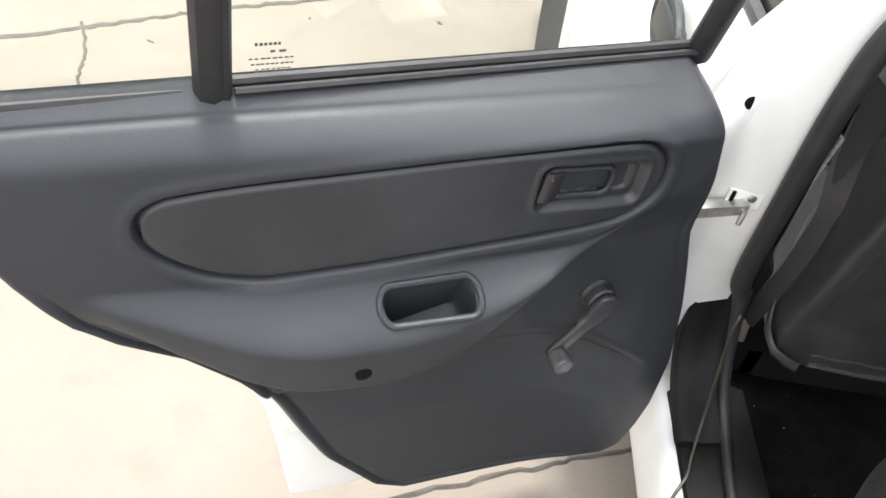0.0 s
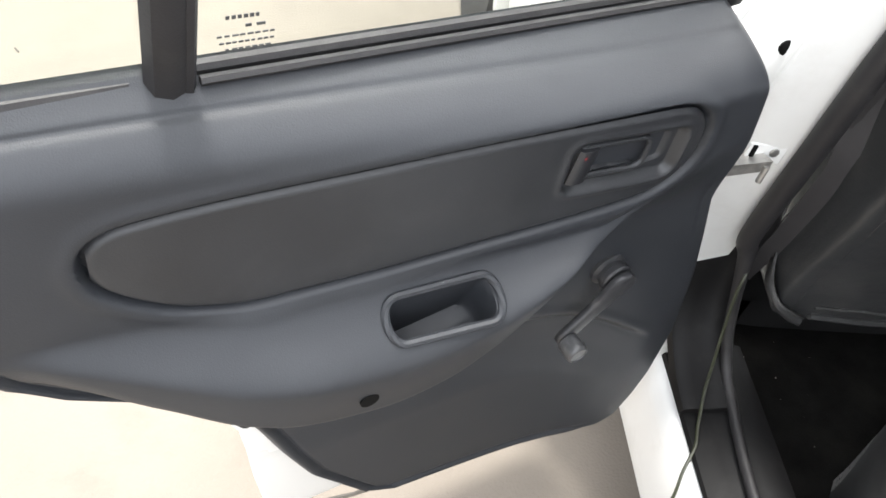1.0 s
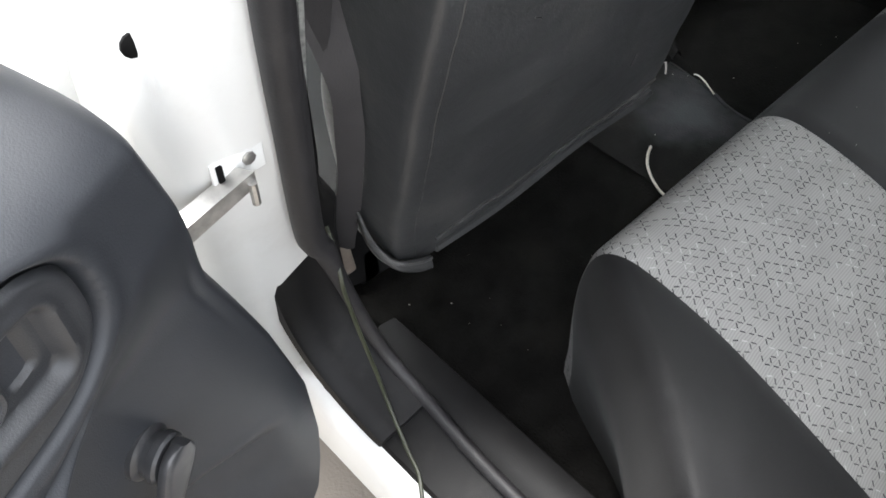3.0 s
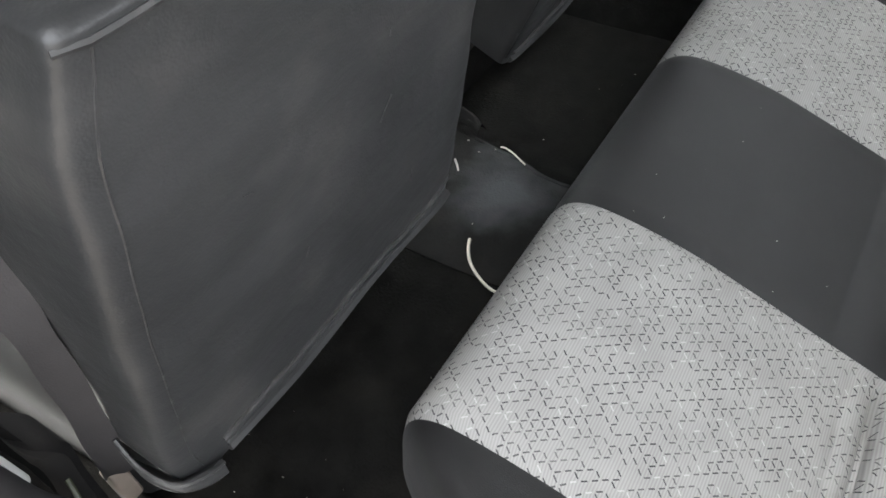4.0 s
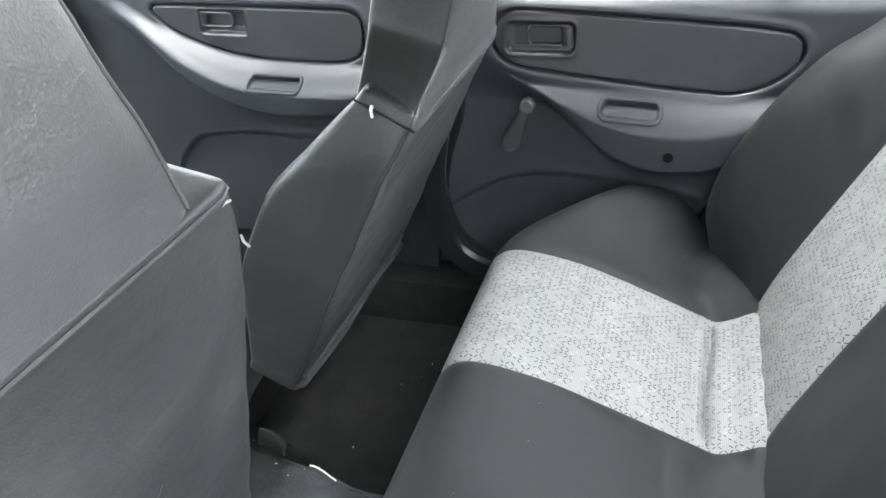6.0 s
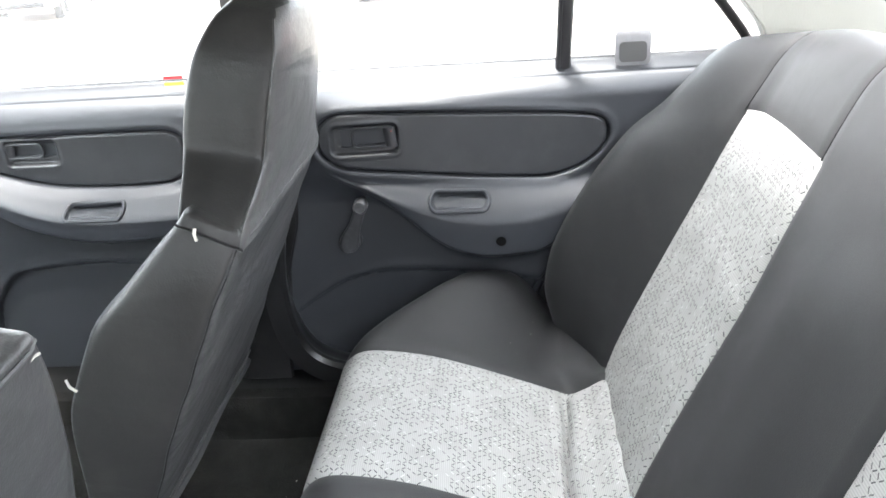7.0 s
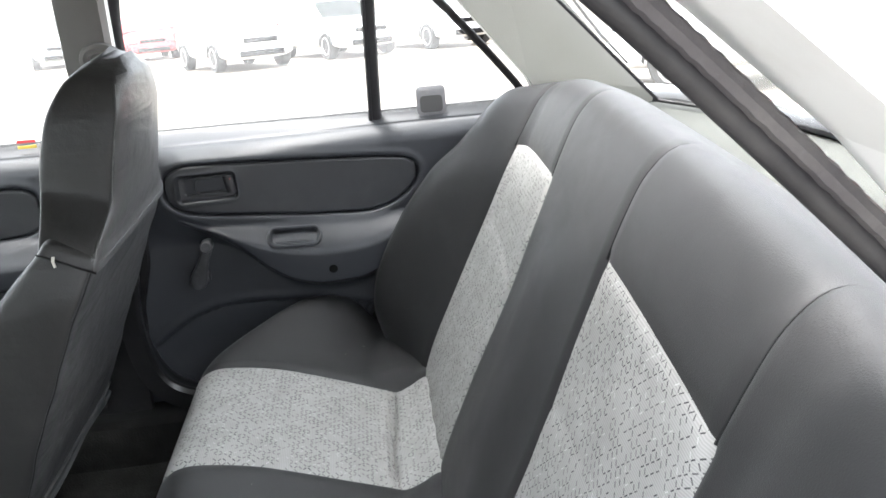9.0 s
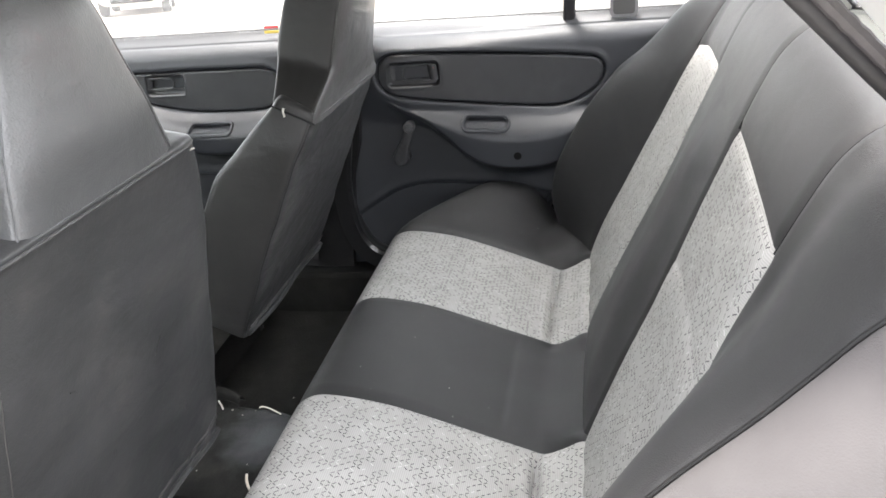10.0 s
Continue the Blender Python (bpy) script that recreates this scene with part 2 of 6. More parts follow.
def stained(m, centre, reach, tint):
    """A pale dirty stain with a ragged outline, lying about a point."""
    n, l = m.node_tree.nodes, m.node_tree.links
    b = n["Principled BSDF"]
    tc = [x for x in n if x.type == "TEX_COORD"][0]
    far = n.new("ShaderNodeVectorMath")
    far.operation = "DISTANCE"
    far.inputs[1].default_value = centre
    l.new(tc.outputs["Object"], far.inputs[0])
    rag = n.new("ShaderNodeTexNoise")
    rag.inputs["Scale"].default_value, rag.inputs["Detail"].default_value = 14, 7
    l.new(tc.outputs["Object"], rag.inputs["Vector"])
    d = calc(m.node_tree, "ADD", far.outputs["Value"], calc(m.node_tree, "MULTIPLY", calc(m.node_tree, "SUBTRACT", rag.outputs["Fac"], 0.5), reach * 2.2))
    k = n.new("ShaderNodeMapRange")
    k.inputs["From Min"].default_value, k.inputs["From Max"].default_value = reach * 1.25, reach * 0.1
    l.new(d, k.inputs["Value"])
    mix = n.new("ShaderNodeMixRGB")
    l.new(calc(m.node_tree, "MULTIPLY", k.outputs[0], 0.85), mix.inputs["Fac"])
    l.new(b.inputs["Base Color"].links[0].from_socket, mix.inputs["Color1"])
    mix.inputs["Color2"].default_value = (*tint, 1)
    l.new(mix.outputs[0], b.inputs["Base Color"])
    return m


TUNNEL = stained(TUNNEL, (0.045, 0.03, 0.32), 0.085, (0.060, 0.062, 0.066))
LINER = material("headliner", (0.3, 0.294, 0.264), 0.9, spec=0.1, vary=0.05, vary_size=0.2, bump=0.25, bump_size=0.003)
TAUPE = material("pillar_trim", (0.114, 0.108, 0.102), 0.6, vary=0.08, vary_size=0.1, bump=0.2, bump_size=0.0015)
SHELF = material("shelf_felt", (0.044, 0.0455, 0.0425), 0.95, spec=0.05, vary=0.12, vary_size=0.1, bump=0.5, bump_size=0.003)
STEEL = material("bare_steel", (0.42, 0.41, 0.39), 0.38, metal=0.9, vary=0.2, vary_size=0.01)
BLACK = material("void_black", (0.004, 0.004, 0.004), 0.7, spec=0.1, vary=0.1)
BELT = material("belt_webbing", (0.028, 0.026, 0.027), 0.75, vary=0.15, vary_size=0.02, bump=0.5, bump_size=0.0015)
FELT = material("speckled_felt", (0.20, 0.20, 0.19), 0.95, spec=0.1, vary=0.4, vary_size=0.006, bump=0.5, bump_size=0.004)
BEIGE = material("beige_buckle_sleeve", (0.216, 0.18, 0.15), 0.5, vary=0.1, vary_size=0.01)
WIRE_GREEN = material("green_wire_sheath", (0.03, 0.0336, 0.0192), 0.45, vary=0.25, vary_size=0.01)
WIRE_WHITE = material("white_wire_sheath", (0.62, 0.58, 0.50), 0.45, vary=0.1, vary_size=0.01)
RED_DOT = material("red_lock_mark", (0.28, 0.03, 0.03), 0.4, vary=0.05)
PRINT = material("glass_print", (0.045, 0.045, 0.045), 0.6, vary=0.05)
PALE_PRINT = material("faint_lettering", (0.62, 0.63, 0.60), 0.5, vary=0.05)
LINT = material("pale_lint", (0.42, 0.408, 0.372), 0.8, vary=0.1)
CONCRETE = material("concrete", (0.185, 0.162, 0.135), 0.9, spec=0.2, vary=0.10, vary_size=0.6, bump=0.5, bump_size=0.006, wear=((0.135, 0.120, 0.100), 0.4, 0.16))
JOINT = material("concrete_joint", (0.066, 0.06, 0.051), 0.95, vary=0.3, vary_size=0.05, bump=0.6, bump_size=0.01)
RED = material("red_paint", (0.50, 0.035, 0.04), 0.3, vary=0.06, vary_size=0.4)
SILVER = material("silver_paint", (0.45, 0.46, 0.47), 0.3, metal=0.4, vary=0.05, vary_size=0.4)
TYRE = material("tyre_rubber", (0.028, 0.027, 0.026), 0.8, vary=0.2, vary_size=0.05, bump=0.5, bump_size=0.01)
ALLOY = material("wheel_alloy", (0.5, 0.5, 0.5), 0.35, metal=0.7, vary=0.1, vary_size=0.05)
LAMP_RED = material("tail_lens", (0.4, 0.02, 0.02), 0.2, vary=0.1)
LAMP_CLEAR = material("head_lens", (0.55, 0.57, 0.6), 0.1, vary=0.1)
# parked cars' glass: sky reflection put into a pale grey base
SKY_GREY = material("sky_grey_window", (0.32, 0.34, 0.34), 0.12, vary=0.1, vary_size=0.5)
STICKER = material("grey_sticker", (0.15, 0.15, 0.158), 0.5, vary=0.1, vary_size=0.01)
YELLOW = material("yellow_label", (0.55, 0.40, 0.05), 0.5, vary=0.1, vary_size=0.01)
WINDOW = glass("window_glass", (0.93, 0.97, 0.93))
DUSTY = glass("dusty_window_glass", (0.95, 0.97, 0.95), 0.04)
REAR_GLASS = glass("rear_window_glass", (0.96, 0.97, 0.96), 0.008)


# ---- building helpers ----
def thing(name, label, category, group="", kind="", m=None):
    ob = new(name)
    ob.empty_display_size = 0.05
    if m is not None:
        ob.matrix_world = m
    return tagged(ob, label, category, group, kind)


def part(name, bm, mat, parent=None, label="", smooth=True):
    """Links a bmesh as one mesh object, under parent if there is one, in the parent's own coordinates."""
    me = bpy.data.meshes.new(name)
    bmesh.ops.recalc_face_normals(bm, faces=bm.faces)
    bm.to_mesh(me)
    bm.free()
    me.materials.append(mat)
    if smooth:
        me.polygons.foreach_set("use_smooth", [True] * len(me.polygons))
        me.set_sharp_from_angle(angle=radians(40))
    ob = new(name, me)
    if parent is not None:
        ob.parent = parent
    if label:
        ob["label"] = label
    return ob


def grid(points, uvs=None, thick=None):
    """A sheet from rows of points; thick: a vector that sets the back of the sheet off, which closes it into a slab."""
    bm = bmesh.new()
    rows = [[bm.verts.new(p) for p in r] for r in points]
    nr, nc = len(rows), len(rows[0])
    layer = bm.loops.layers.uv.new("UVMap") if uvs else None
    for i in range(nr - 1):
        for j in range(nc - 1):
            f = bm.faces.new((rows[i][j], rows[i][j + 1], rows[i + 1][j + 1], rows[i + 1][j]))
            if uvs:
                for lp, (a, b) in zip(f.loops, ((i, j), (i, j + 1), (i + 1, j + 1), (i + 1, j))):
                    lp[layer].uv = uvs[a][b]
    if thick is not None:
        t = Vector(thick)
        ring = [rows[0][j] for j in range(nc)] + [rows[i][-1] for i in range(1, nr)] + [rows[-1][j] for j in range(nc - 2, -1, -1)] + [rows[i][0] for i in range(nr - 2, 0, -1)]
        back = [bm.verts.new(v.co + t) for v in ring]
        for k in range(len(ring)):
            q = (k + 1) % len(ring)
            bm.faces.new((ring[k], back[k], back[q], ring[q]))
        bm.faces.new(back)
    return bm


def pane_shell(points, thick):
    """A curved sheet of glass: the same grid twice, a thickness apart, closed round its rim."""
    bm = bmesh.new()
    sheets = [[[bm.verts.new(Vector(p) + Vector(thick) * k) for p in r] for r in points] for k in (0, 1)]
    n, m = len(points), len(points[0])
    for s in sheets:
        for i in range(n - 1):
            for j in range(m - 1):
                bm.faces.new((s[i][j], s[i][j + 1], s[i + 1][j + 1], s[i + 1][j]))
    rim = [(0, j) for j in range(m)] + [(i, m - 1) for i in range(1, n)] + [(n - 1, j) for j in range(m - 2, -1, -1)] + [(i, 0) for i in range(n - 2, 0, -1)]
    for (a, b), (c, d) in zip(rim, rim[1:] + rim[:1]):
        bm.faces.new((sheets[0][a][b], sheets[1][a][b], sheets[1][c][d], sheets[0][c][d]))
    return bm


def slab(outline, thick):
    """A flat plate: an outline of points and the vector to its other face."""
    bm = bmesh.new()
    f = [bm.verts.new(p) for p in outline]
    g = [bm.verts.new(Vector(p) + Vector(thick)) for p in outline]
    bm.faces.new(f)
    bm.faces.new(g)
    for k in range(len(f)):
        bm.faces.new((f[k], f[(k + 1) % len(f)], g[(k + 1) % len(f)], g[k]))
    return bm


def loft(rings, caps=True):
    bm = bmesh.new()
    rs = [[bm.verts.new(p) for p in r] for r in rings]
    n = len(rs[0])
    for a, b in zip(rs, rs[1:]):
        for k in range(n):
            bm.faces.new((a[k], a[(k + 1) % n], b[(k + 1) % n], b[k]))
    if caps:
        bm.faces.new(rs[0])
        bm.faces.new(rs[-1])
    return bm


def smooth_path(pts, steps=6, closed=False):
    """Catmull-Rom through the points."""
    p = [Vector(q) for q in pts]
    n = len(p)
    out = []
    for i in range(n if closed else n - 1):
        a, b, c, d = (p[(i - 1) % n] if closed or i else p[0]), p[i], p[(i + 1) % n], (p[(i + 2) % n] if closed or i + 2 < n else p[-1])
        for k in range(steps):
            t = k / steps
            out.append(0.5 * ((2 * b) + (c - a) * t + (2 * a - 5 * b + 4 * c - d) * t * t + (3 * b - a - 3 * c + d) * t ** 3))
    if not closed:
        out.append(p[-1])
    return out


def tube(pts, r, sides=8, closed=False, flat=1.0, up=(0, 0, 1)):
    """A round or flattened cord along the points. r: a radius, or a function of the way along it (0 to 1)."""
    pts = [Vector(p) for p in pts]
    n = len(pts)
    rings = []
    prev = None
    for i, p in enumerate(pts):
        a, b = (pts[i - 1] if i or closed else p), (pts[(i + 1) % n] if i + 1 < n or closed else p)
        t = (b - a).normalized()
        s = t.cross(Vector(up))
        if s.length < 0.05:
            s = prev if prev is not None else t.cross(Vector((1, 0, 0.3)))
        s = s.normalized()
        if prev is not None and s.dot(prev) < 0:
            s = -s
        prev = s
        o = t.cross(s)
        rad = r(i / max(1, n - 1)) if callable(r) else r
        rings.append([p + (s * math.cos(2 * math.pi * k / sides) + o * flat * math.sin(2 * math.pi * k / sides)) * rad for k in range(sides)])
    if closed:
        rings.append(rings[0])
        bm = loft(rings, caps=False)
        bmesh.ops.remove_doubles(bm, verts=bm.verts, dist=1e-6)
        return bm
    return loft(rings)


def rbox(c, size, r=0.005, seg=3, m=None):
    """A box with rounded edges."""
    bm = bmesh.new()
    bmesh.ops.create_cube(bm, size=1, matrix=Matrix.Diagonal((*size, 1)))
    bmesh.ops.bevel(bm, geom=bm.edges[:], offset=min(r, 0.49 * min(size)), segments=seg, profile=0.5, affect="EDGES")
    bmesh.ops.transform(bm, matrix=Matrix.Translation(c) @ (m if m is not None else Matrix()), verts=bm.verts)
    return bm


def prism(poly, a, b, axis=0, r=0.0, seg=2):
    """An outline of (u, v) pairs, drawn out along an axis from a to b, with its edges rounded by r."""
    def at(u, v, w):
        return [(w, u, v), (u, w, v), (u, v, w)][axis]
    bm = bmesh.new()
    lo = [bm.verts.new(at(u, v, a)) for u, v in poly]
    hi = [bm.verts.new(at(u, v, b)) for u, v in poly]
    n = len(poly)
    for k in range(n):
        bm.faces.new((lo[k], lo[(k + 1) % n], hi[(k + 1) % n], hi[k]))
    caps = [bm.faces.new(lo), bm.faces.new(hi)]
    if r:
        bmesh.ops.bevel(bm, geom=[e for c in caps for e in c.edges], offset=r, segments=seg, profile=0.5, affect="EDGES")
    return bm


def turned(profile, axis_m, sides=20):
    """A body turned about its z axis from (radius, height) pairs, set in place by a matrix."""
    rings = [[axis_m @ Vector((r * math.cos(2 * math.pi * k / sides), r * math.sin(2 * math.pi * k / sides), h)) for k in range(sides)] for r, h in profile]
    return loft(rings)


def joined(*bms):
    out = bmesh.new()
    for b in bms:
        me = bpy.data.meshes.new("piece")
        b.to_mesh(me)
        b.free()
        out.from_mesh(me)
        bpy.data.meshes.remove(me)
    return out


def ramp(x, pairs):
    xs, ys = zip(*sorted(pairs))
    return np.interp(x, xs, ys)


def glide(x, pairs):
    """Like ramp, but smooth at the knots and without overshoot."""
    xs, ys = (np.array(v, float) for v in zip(*sorted(pairs)))
    h, d = np.diff(xs), np.diff(ys) / np.diff(xs)
    m = np.zeros(len(xs))
    for k in range(1, len(xs) - 1):
        if d[k - 1] * d[k] > 0:
            m[k] = 2 * d[k - 1] * d[k] / (d[k - 1] + d[k])
    x = np.clip(np.asarray(x, float), xs[0], xs[-1])
    k = np.clip(np.searchsorted(xs, x, side="right") - 1, 0, len(h) - 1)
    t = (x - xs[k]) / h[k]
    return ys[k] * (1 + 2 * t) * (1 - t) ** 2 + h[k] * m[k] * t * (1 - t) ** 2 + ys[k + 1] * t * t * (3 - 2 * t) + h[k] * m[k + 1] * t * t * (t - 1)


def ease(x, lo, hi):
    t = np.clip((x - lo) / (hi - lo), 0, 1)
    return t * t * (3 - 2 * t)


def outside(y, z, poly):
    """How far (y, z) lies outside a closed outline; inside it is negative."""
    P = np.array(poly)
    Q = np.roll(P, -1, axis=0)
    pt = np.stack([np.asarray(y, float), np.asarray(z, float)], -1)[..., None, :]
    e = Q - P
    w = pt - P
    t = np.clip((w * e).sum(-1) / (e * e).sum(-1), 0, 1)
    dist = np.sqrt(((w - e * t[..., None]) ** 2).sum(-1)).min(-1)
    c = ((P[:, 1] > pt[..., 1]) != (Q[:, 1] > pt[..., 1])) & (pt[..., 0] < (Q[:, 0] - P[:, 0]) * (pt[..., 1] - P[:, 1]) / np.where(Q[:, 1] == P[:, 1], 1e-9, Q[:, 1] - P[:, 1]) + P[:, 0])
    return np.where(c.sum(-1) % 2 == 1, -dist, dist)


def rounded_rect(cy, cz, hy, hz, r, n=6, skew=0.0):
    out = []
    for k, (sy, sz) in enumerate(((1, 1), (-1, 1), (-1, -1), (1, -1))):
        for i in range(n + 1):
            a = math.pi / 2 * (k + i / n)
            y, z = sy * (hy - r) + r * math.cos(a), sz * (hz - r) + r * math.sin(a)
            out.append((cy + y, cz + z + skew * y))
    return out


# ---- doors ----
HINGE_X, HINGE_Y, OPEN = 0.792, 0.071, 63.9
BELT_Z = 0.935


def glass_d(z):
    """How far the side glass stands from the car's middle at a height."""
    return 0.757 - 0.30 * (z - BELT_Z)


REAR = dict(
    front=[(0.262, -0.02), (0.268, 0.03), (0.288, 0.072), (0.33, 0.088), (0.38, 0.096), (0.479, 0.090), (0.605, 0.058), (0.682, 0.034), (0.74, 0.015), (0.794, 0.006), (0.834, -0.004), (0.868, -0.013), (0.90, -0.022), (0.930, -0.030), (0.955, -0.040)],
    rear=[(0.262, -0.15), (0.264, -0.24), (0.272, -0.295), (0.297, -0.342), (0.387, -0.412), (0.523, -0.478), (0.583, -0.521), (0.641, -0.576), (0.682, -0.635), (0.716, -0.669), (0.778, -0.703), (0.85, -0.735), (0.90, -0.772), (0.955, -0.812)],
    oval=[(-0.592, 0.839), (-0.586, 0.852), (-0.574, 0.861), (-0.557, 0.866), (-0.493, 0.874), (-0.373, 0.884), (-0.268, 0.892), (-0.184, 0.897), (-0.131, 0.898), (-0.109, 0.892), (-0.094, 0.878), (-0.088, 0.858), (-0.090, 0.833), (-0.106, 0.812), (-0.131, 0.799), (-0.184, 0.790), (-0.274, 0.778), (-0.360, 0.767), (-0.437, 0.760), (-0.479, 0.757), (-0.505, 0.760), (-0.535, 0.769), (-0.563, 0.786), (-0.583, 0.805), (-0.591, 0.823)],
    under=[(-0.03, 0.812), (-0.09, 0.788), (-0.15, 0.755), (-0.20, 0.724), (-0.24, 0.690), (-0.275, 0.655), (-0.32, 0.624), (-0.385, 0.606), (-0.455, 0.610), (-0.50, 0.626), (-0.56, 0.665), (-0.66, 0.725)],
    over=[(-0.03, 0.830), (-0.09, 0.796), (-0.15, 0.772), (-0.25, 0.757), (-0.36, 0.748), (-0.45, 0.743), (-0.50, 0.744), (-0.66, 0.76)],
    swell=[(-0.09, 0.0), (-0.13, 0.005), (-0.17, 0.015), (-0.21, 0.030), (-0.25, 0.041), (-0.29, 0.047), (-0.35, 0.052), (-0.43, 0.053), (-0.49, 0.047), (-0.55, 0.031), (-0.61, 0.013), (-0.66, 0.0)],
    up=[(-0.75, 0.724), (-0.60, 0.717), (-0.35, 0.690), (-0.10, 0.665), (-0.04, 0.664), (0.03, 0.672), (0.12, 0.68)],
    low=[(-0.70, 0.728), (-0.50, 0.726), (-0.30, 0.714), (-0.12, 0.702), (-0.06, 0.694), (0.00, 0.682), (0.05, 0.676), (0.12, 0.68)],
    pocket=(-0.329, 0.7340, 0.0475, 0.0110, 0.0104, 0.07),
    grip=(-0.171, 0.849, 0.058, 0.0275, 0.012, 0.0),
    ledge=[(0.12, 0.44), (0.04, 0.49), (-0.01, 0.52), (-0.06, 0.55), (-0.105, 0.572), (-0.18, 0.586), (-0.30, 0.578), (-0.424, 0.557), (-0.60, 0.52)],
    hole=(-0.399, 0.662), crank=(-0.108, 0.686), foot=0.262, crest=0.62,
)
FRONT = dict(
    front=[(0.30, 0.80), (0.31, 0.92), (0.34, 0.99), (0.45, 1.02), (0.90, 0.97), (0.955, 0.93)],
    rear=[(0.30, 0.30), (0.302, 0.20), (0.32, 0.16), (0.36, 0.14), (0.50, 0.13), (0.70, 0.10), (0.955, 0.04)],
    oval=[(0.165, 0.850), (0.185, 0.872), (0.25, 0.876), (0.56, 0.874), (0.61, 0.866), (0.60, 0.845), (0.55, 0.812), (0.45, 0.782), (0.36, 0.772), (0.23, 0.772), (0.18, 0.785), (0.165, 0.81)],
    under=[(0.05, 0.70), (0.12, 0.685), (0.22, 0.672), (0.32, 0.665), (0.45, 0.690), (0.55, 0.735), (0.64, 0.80), (0.80, 0.86)],
    over=[(0.05, 0.765), (0.35, 0.765), (0.48, 0.785), (0.60, 0.83), (0.70, 0.88), (0.80, 0.90)],
    swell=[(0.06, 0.02), (0.12, 0.055), (0.20, 0.070), (0.40, 0.068), (0.55, 0.045), (0.66, 0.015), (0.74, 0.0)],
    up=[(0.0, 0.708), (1.0, 0.708)], low=[(0.0, 0.722), (1.0, 0.722)],
    pocket=(0.335, 0.742, 0.050, 0.008, 0.006, 0.0),
    grip=(0.455, 0.842, 0.050, 0.024, 0.008, 0.0),
    ledge=[(0.10, 0.60), (0.40, 0.615), (0.55, 0.60), (0.62, 0.54), (0.66, 0.40)],
    hole=None, crank=(0.62, 0.64), foot=0.30, crest=0.58,
)


def face_depth(D, y):
    """The upper face of the lining, round the inset panel."""
    return glide(y, D["up"])


def trim_depth(D, y, z):
    """How far the lining stands from the car's middle."""
    zb, zt, a = glide(y, D["under"]), glide(y, D["over"]), glide(y, D["swell"])
    up, low = face_depth(D, y), glide(y, D["low"])
    wide = 1 + 3.0 * ease(y, -0.20, -0.02) if D is REAR else 1.0
    k = ease(z - zb, -0.022 * wide, 0.030)
    d = low + (up - low) * k
    d = d + (0.757 - d) * ease(z, 0.888, 0.958) ** 1.4
    s = (z - zb) / np.maximum(zt - zb, 0.012)
    c = D["crest"]
    # a full belly over a tight lower edge, a soft lip, and an upper face that slopes back to the panel
    rise = 0.88 * ease(s, -0.07, 0.22) + 0.12 * ease(s, 0.1, c)
    fall = 1 - ease(s, c, 1.12)
    d = d - a * rise * fall
    # the lower bin lies under a curved ledge
    zl = glide(y, D["ledge"])
    w = 0.9 - 0.9 * ease(y, -0.03, 0.04) if D is REAR else 1.0
    d = d + w * (0.009 * ease(zl - z, 0.0, 0.012) + 0.003 * np.exp(-((zl - z - 0.006) / 0.006) ** 2) - 0.002 * np.exp(-((z - zl - 0.006) / 0.010) ** 2) - 0.009 * ease(zl - z, 0.05, 0.12))
    o = outside(y, z, D["oval_fine"])
    d = d - 0.002 * np.exp(-((o - 0.008) / 0.007) ** 2) + 0.012 * ease(-o, -0.003, 0.004)
    # a fine crease under the window seal
    d = d + 0.0022 * np.exp(-((z - 0.928) / 0.0022) ** 2)
    return d


def trim_mesh(D, side, ny=330):
    f = D["foot"]
    zs = np.concatenate([np.linspace(f, f + 0.04, 14, endpoint=False), np.linspace(f + 0.04, 0.62, 62, endpoint=False), np.linspace(0.62, 0.70, 32, endpoint=False), np.linspace(0.70, 0.79, 90, endpoint=False), np.linspace(0.79, 0.915, 100, endpoint=False), np.linspace(0.915, 0.955, 32)])
    rows = []
    for z in zs:
        y0, y1 = ramp(z, D["rear"]), ramp(z, D["front"])
        y = np.linspace(y0, y1, ny)
        edge = np.minimum(np.minimum(y - y0, y1 - y), (z - f) * 1.2)
        d = trim_depth(D, y, np.full(ny, z)) + 0.024 * np.clip(1 - edge / 0.016, 0, 1) ** 2
        # a rolled border along the rear and lower edge
        d = d + ease(0.80 - z, 0.0, 0.08) * ease(-y, -0.02, 0.05) * (0.0045 * np.exp(-((edge - 0.024) / 0.0035) ** 2) - 0.002 * np.exp(-((edge - 0.014) / 0.005) ** 2))
        rows.append([(side * (dd - HINGE_X), yy - HINGE_Y, z) for dd, yy in zip(d, y)])
    bm = grid(rows)
    # the opening of the pull pocket
    cy, cz, hy, hz, r, skew = D["pocket"]
    mids = [q.calc_center_median() for q in bm.faces]
    gone = outside(np.array([m.y for m in mids]) + HINGE_Y, np.array([m.z for m in mids]), rounded_rect(cy, cz, hy, hz, r, skew=skew)) < 0.0015
    bmesh.ops.delete(bm, geom=[q for q, g in zip(list(bm.faces), gone) if g], context="FACES")
    return bm


